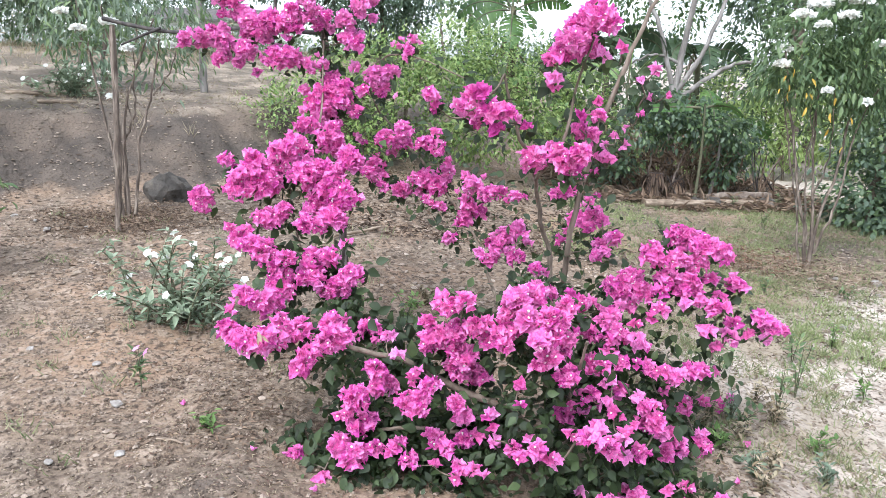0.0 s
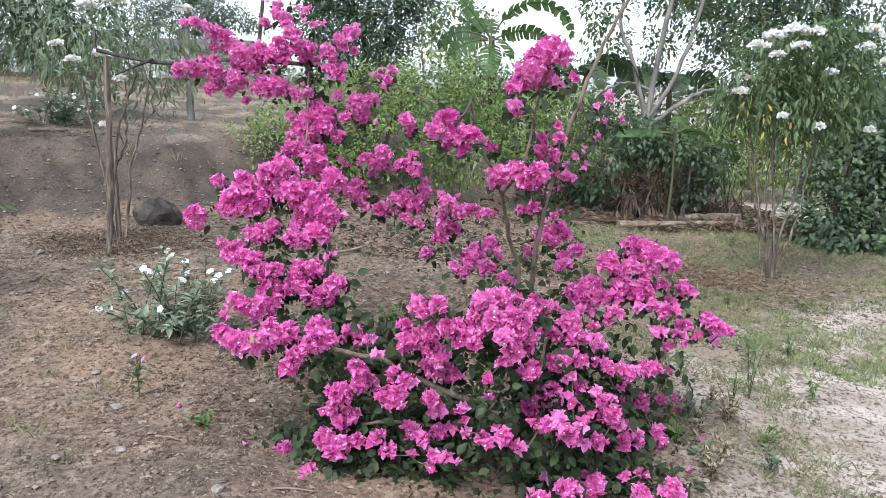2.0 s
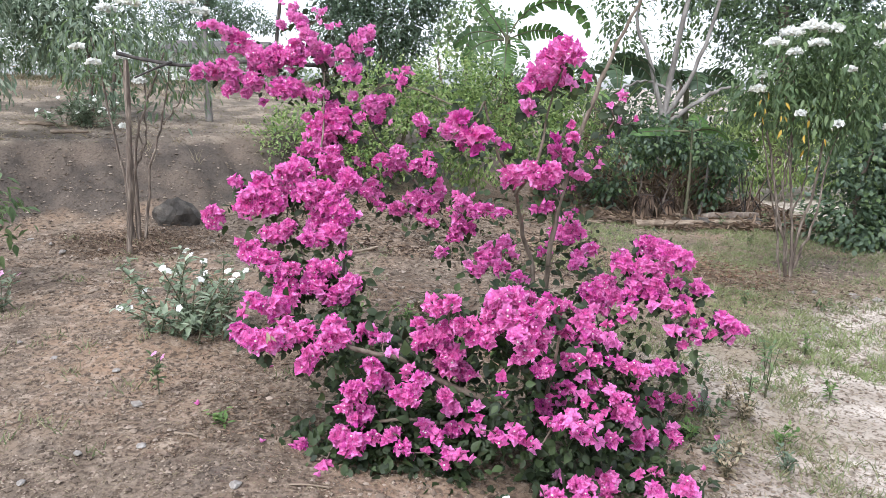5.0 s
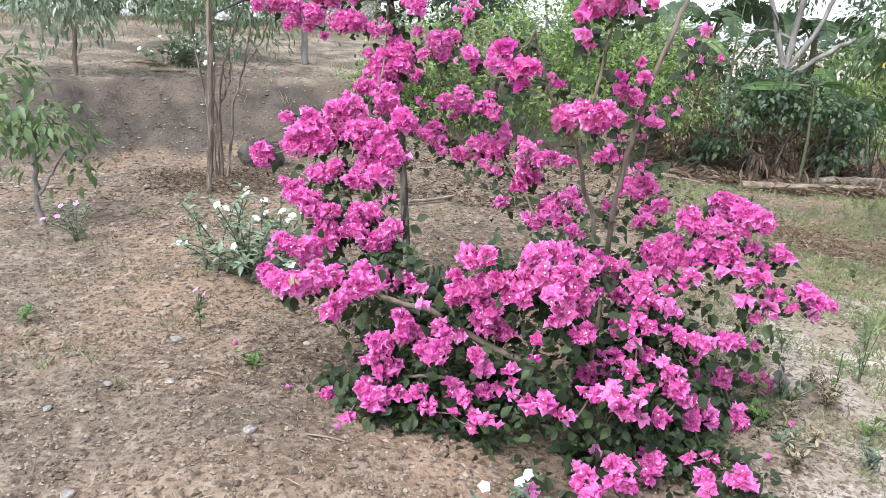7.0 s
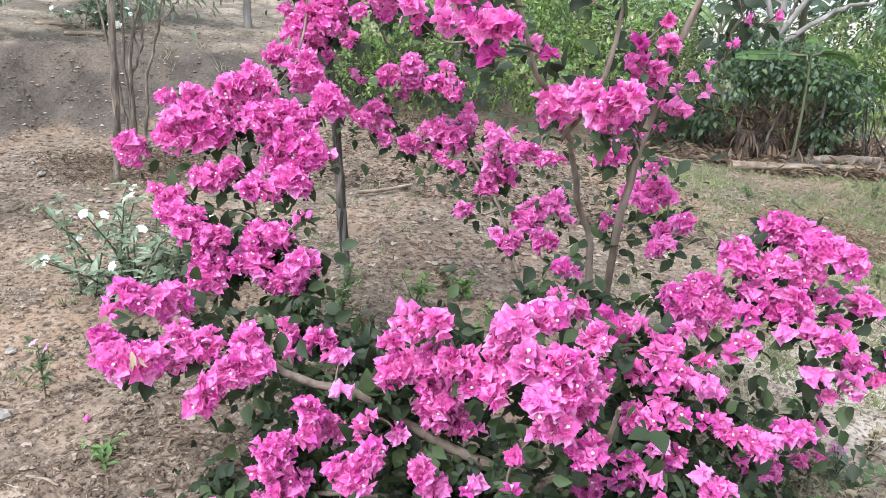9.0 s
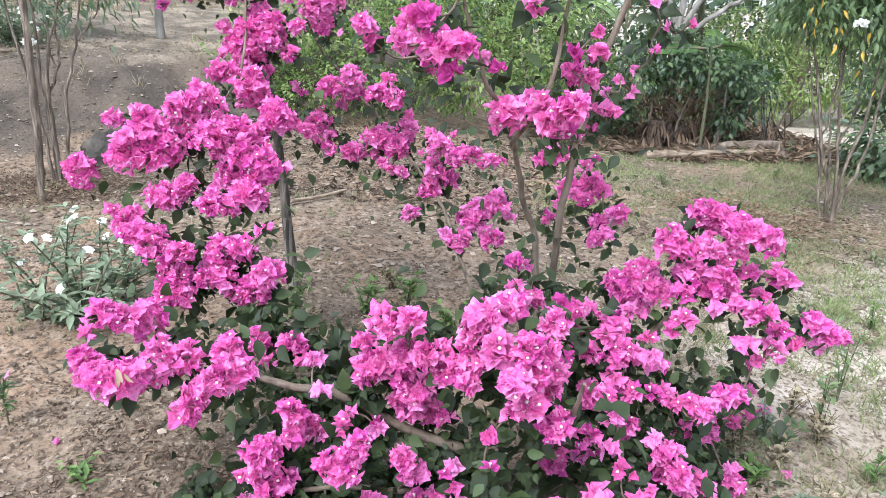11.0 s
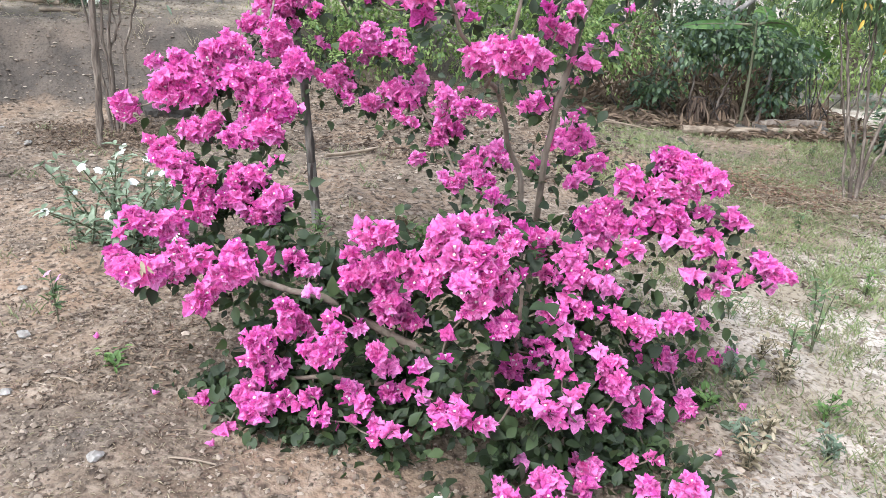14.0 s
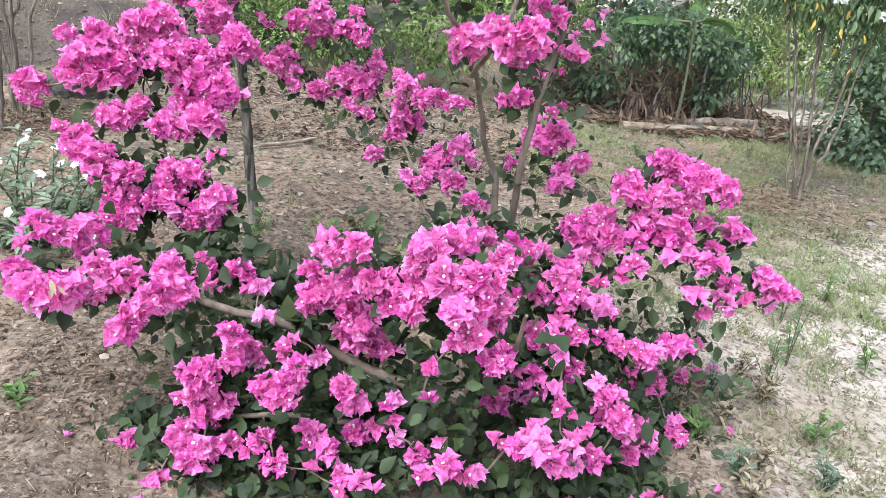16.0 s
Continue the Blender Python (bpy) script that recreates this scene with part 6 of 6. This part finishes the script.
scatter("mulch", "dry leaf mulch heaped under the bougainvillea", "litter", 2600, (-0.95, 1.3, 2.3, 3.6), 0.02, DRY_LEAF, "leaf", slim=0.6)
for i in range(30):
    x, y = RNG.uniform(1.5, 4.4), RNG.uniform(9.5, 10.7)
    tip = RNG.normal(size=3) * (0.22, 0.15, 0.05)
    stick("dead_stalk", on_ground(x, y, 0.0), (x + tip[0], y + tip[1], float(height(x, y)) + RNG.uniform(0.25, 0.75)), RNG.uniform(0.005, 0.013), (DRY_STALK, DARK_BARK, OLD_WOOD)[i % 3], "brown dead stalk standing among banana litter", "stalk")
for i in range(14):
    x, y = RNG.uniform(1.6, 4.2), RNG.uniform(9.2, 10.0)
    stone("rubble", on_ground(x, y, 0.03), (RNG.uniform(0.05, 0.11), RNG.uniform(0.05, 0.09), RNG.uniform(0.04, 0.08)), (BARK, LOG_WOOD, DARK_STONE)[i % 3], "rough lump of rubble lying in the litter", "rubble", "rubble lumps")
for x, y, tall in ((2.42, 9.62, 0.34), (2.78, 9.95, 0.26)):
    stump = thing("banana_stump", on_ground(x, y), "brown rotting banana stump wrapped in dry sheaths", "stump", "banana stumps")
    path = spline([(0, 0, -0.04), (0.01, 0, tall * 0.5), (0.02, 0.0, tall)], 9)
    part("core", Geo().tube(path, np.array([0.135, 0.13, 0.12, 0.115, 0.11, 0.105, 0.10, 0.098, 0.085]), 12, 0, 0.07), ROTTEN, stump)
    sheath = Geo()
    a = RNG.random(40) * 6.283
    leaves(sheath, np.stack([0.11 * np.cos(a), 0.11 * np.sin(a), RNG.uniform(0.5, 1.0, 40) * tall], -1), np.stack([np.cos(a) * 0.45, np.sin(a) * 0.45, -np.ones(40)], -1), np.stack([np.cos(a), np.sin(a), 0.3 * np.ones(40)], -1), RNG.uniform(0.14, 0.26, 40), 0.3)
    tagged(part("dry_sheath", sheath, DARK_LITTER, stump, "brown dry hanging sheaths"), kind="stuff")
hanging = Geo()
n = 1000
p = np.stack([RNG.uniform(1.1, 3.7, n), RNG.uniform(10.0, 11.3, n), RNG.uniform(0.1, 0.7, n)], -1)
p[:, 2] += height(p[:, 0], p[:, 1])
leaves(hanging, p, unit(rand_dirs(n) * 1.1 + (0, 0, -1)), unit(rand_dirs(n) + (0, -0.6, 0)), RNG.uniform(0.10, 0.30, n), 0.22)
tagged(new("dry_thicket", hanging.mesh("dry_thicket", [DRY_LEAF])), "brown withered banana leaves hanging to the ground", "dead leaves", "", "stuff")
for a, b, r in (((1.0, 8.5), (1.5, 8.75), 0.016), ((1.25, 8.9), (1.8, 8.6), 0.013), ((1.5, 9.1), (1.2, 8.7), 0.011), ((-5.1, 8.1), (-4.6, 8.2), 0.03), ((-4.6, 7.85), (-4.2, 7.9), 0.025), ((1.9, 9.0), (1.6, 8.8), 0.02)):
    stick("branch", on_ground(*a, 0.02), on_ground(*b, 0.03), r, LOG_WOOD, "dry broken branch lying in the litter", "branch")

# a rotten piece of wood with crumbling splinters, twigs and fallen bracts by the bush
rotten = thing("rotten_wood", on_ground(1.49, 1.99), "dark rotten piece of wood crumbling on sand", "wood")
path = spline([(-0.085, 0.03, 0.022), (-0.02, 0.0, 0.032), (0.05, -0.01, 0.03), (0.12, -0.03, 0.015)], 14)
part("core", Geo().tube(path, np.linspace(0.034, 0.02, 14) * (1 + 0.1 * RNG.normal(size=14)), 12, 0, 0.22), ROTTEN, rotten, smooth=False)
for i in range(5):
    u = RNG.uniform(-0.08, 0.10)
    a = np.array((u, RNG.uniform(-0.03, 0.03), 0.045))
    path = spline([a, a + (0.02, RNG.normal() * 0.01, 0.006), a + (0.045, RNG.normal() * 0.015, -0.005)], 6)
    part("splinter", Geo().tube(path, np.linspace(0.006, 0.002, 6), 5, 0, 0.2), LOG_WOOD, rotten, "pale orange-brown splinter")
stick("twig", on_ground(1.36, 2.14, 0.006), on_ground(1.47, 2.04, 0.008), 0.0055, DARK_BARK, "dark curved twig lying on pale sand", "twig")
stick("twig", on_ground(1.21, 2.22, 0.006), on_ground(1.38, 2.20, 0.008), 0.0045, LOG_WOOD, "thin dry twig lying on pale sand", "twig")
for x, y in ((1.50, 2.30), (-0.98, 2.60), (-0.80, 3.05), (1.12, 2.45), (-0.62, 2.30), (0.95, 2.2), (-0.35, 2.12), (1.3, 2.85)):
    g = Geo()
    flower(g, (0, 0, 0.004), (RNG.normal() * 0.5, RNG.normal() * 0.5, 0.8), 0.026)
    ob = new("fallen_flower", g.mesh("fallen_flower", [BRACT, WHITE_PETAL]))
    ob.location = on_ground(x, y, 0.006)
    tagged(ob, "fallen magenta bougainvillea flower on the soil", "flower", "fallen flowers")

# ---- scraps over the clearing ----
scatter("brush_leaves", "dark and rusty dry leaves caught in the brush heap", "litter", 2600, (1.8, 4.0, 5.1, 7.0), 0.032, DARK_LITTER, "leaf", lambda x, y: (0.2 + 0.8 * np.clip(1.6 * np.sin(6 * x + 2 * y) * np.sin(5 * y - 2 * x) + 0.2, 0, 1)) * smooth(0.95, 0.3, np.hypot((x - 3.0) * 0.8, y - 6.05)), slim=0.5, heap=0.10)
scatter("rusty_leaves", "rusty brown dead leaves on the brush heap", "litter", 1500, (1.8, 3.4, 5.4, 7.2), 0.036, RED_LITTER, "leaf", lambda x, y: smooth(0.7, 0.2, np.hypot(x - 2.55, y - 6.3)), slim=0.55, heap=0.12)
scatter("pale_scraps", "small bleached leaf scraps strewn over the clearing", "litter", 420, (1.0, 4.6, 4.0, 8.2), 0.024, STRAW, "leaf", lambda x, y: 0.15 + 0.85 * np.clip(np.sin(2.1 * x - y) * np.sin(1.7 * y + x) + 0.2, 0, 1), slim=0.75)
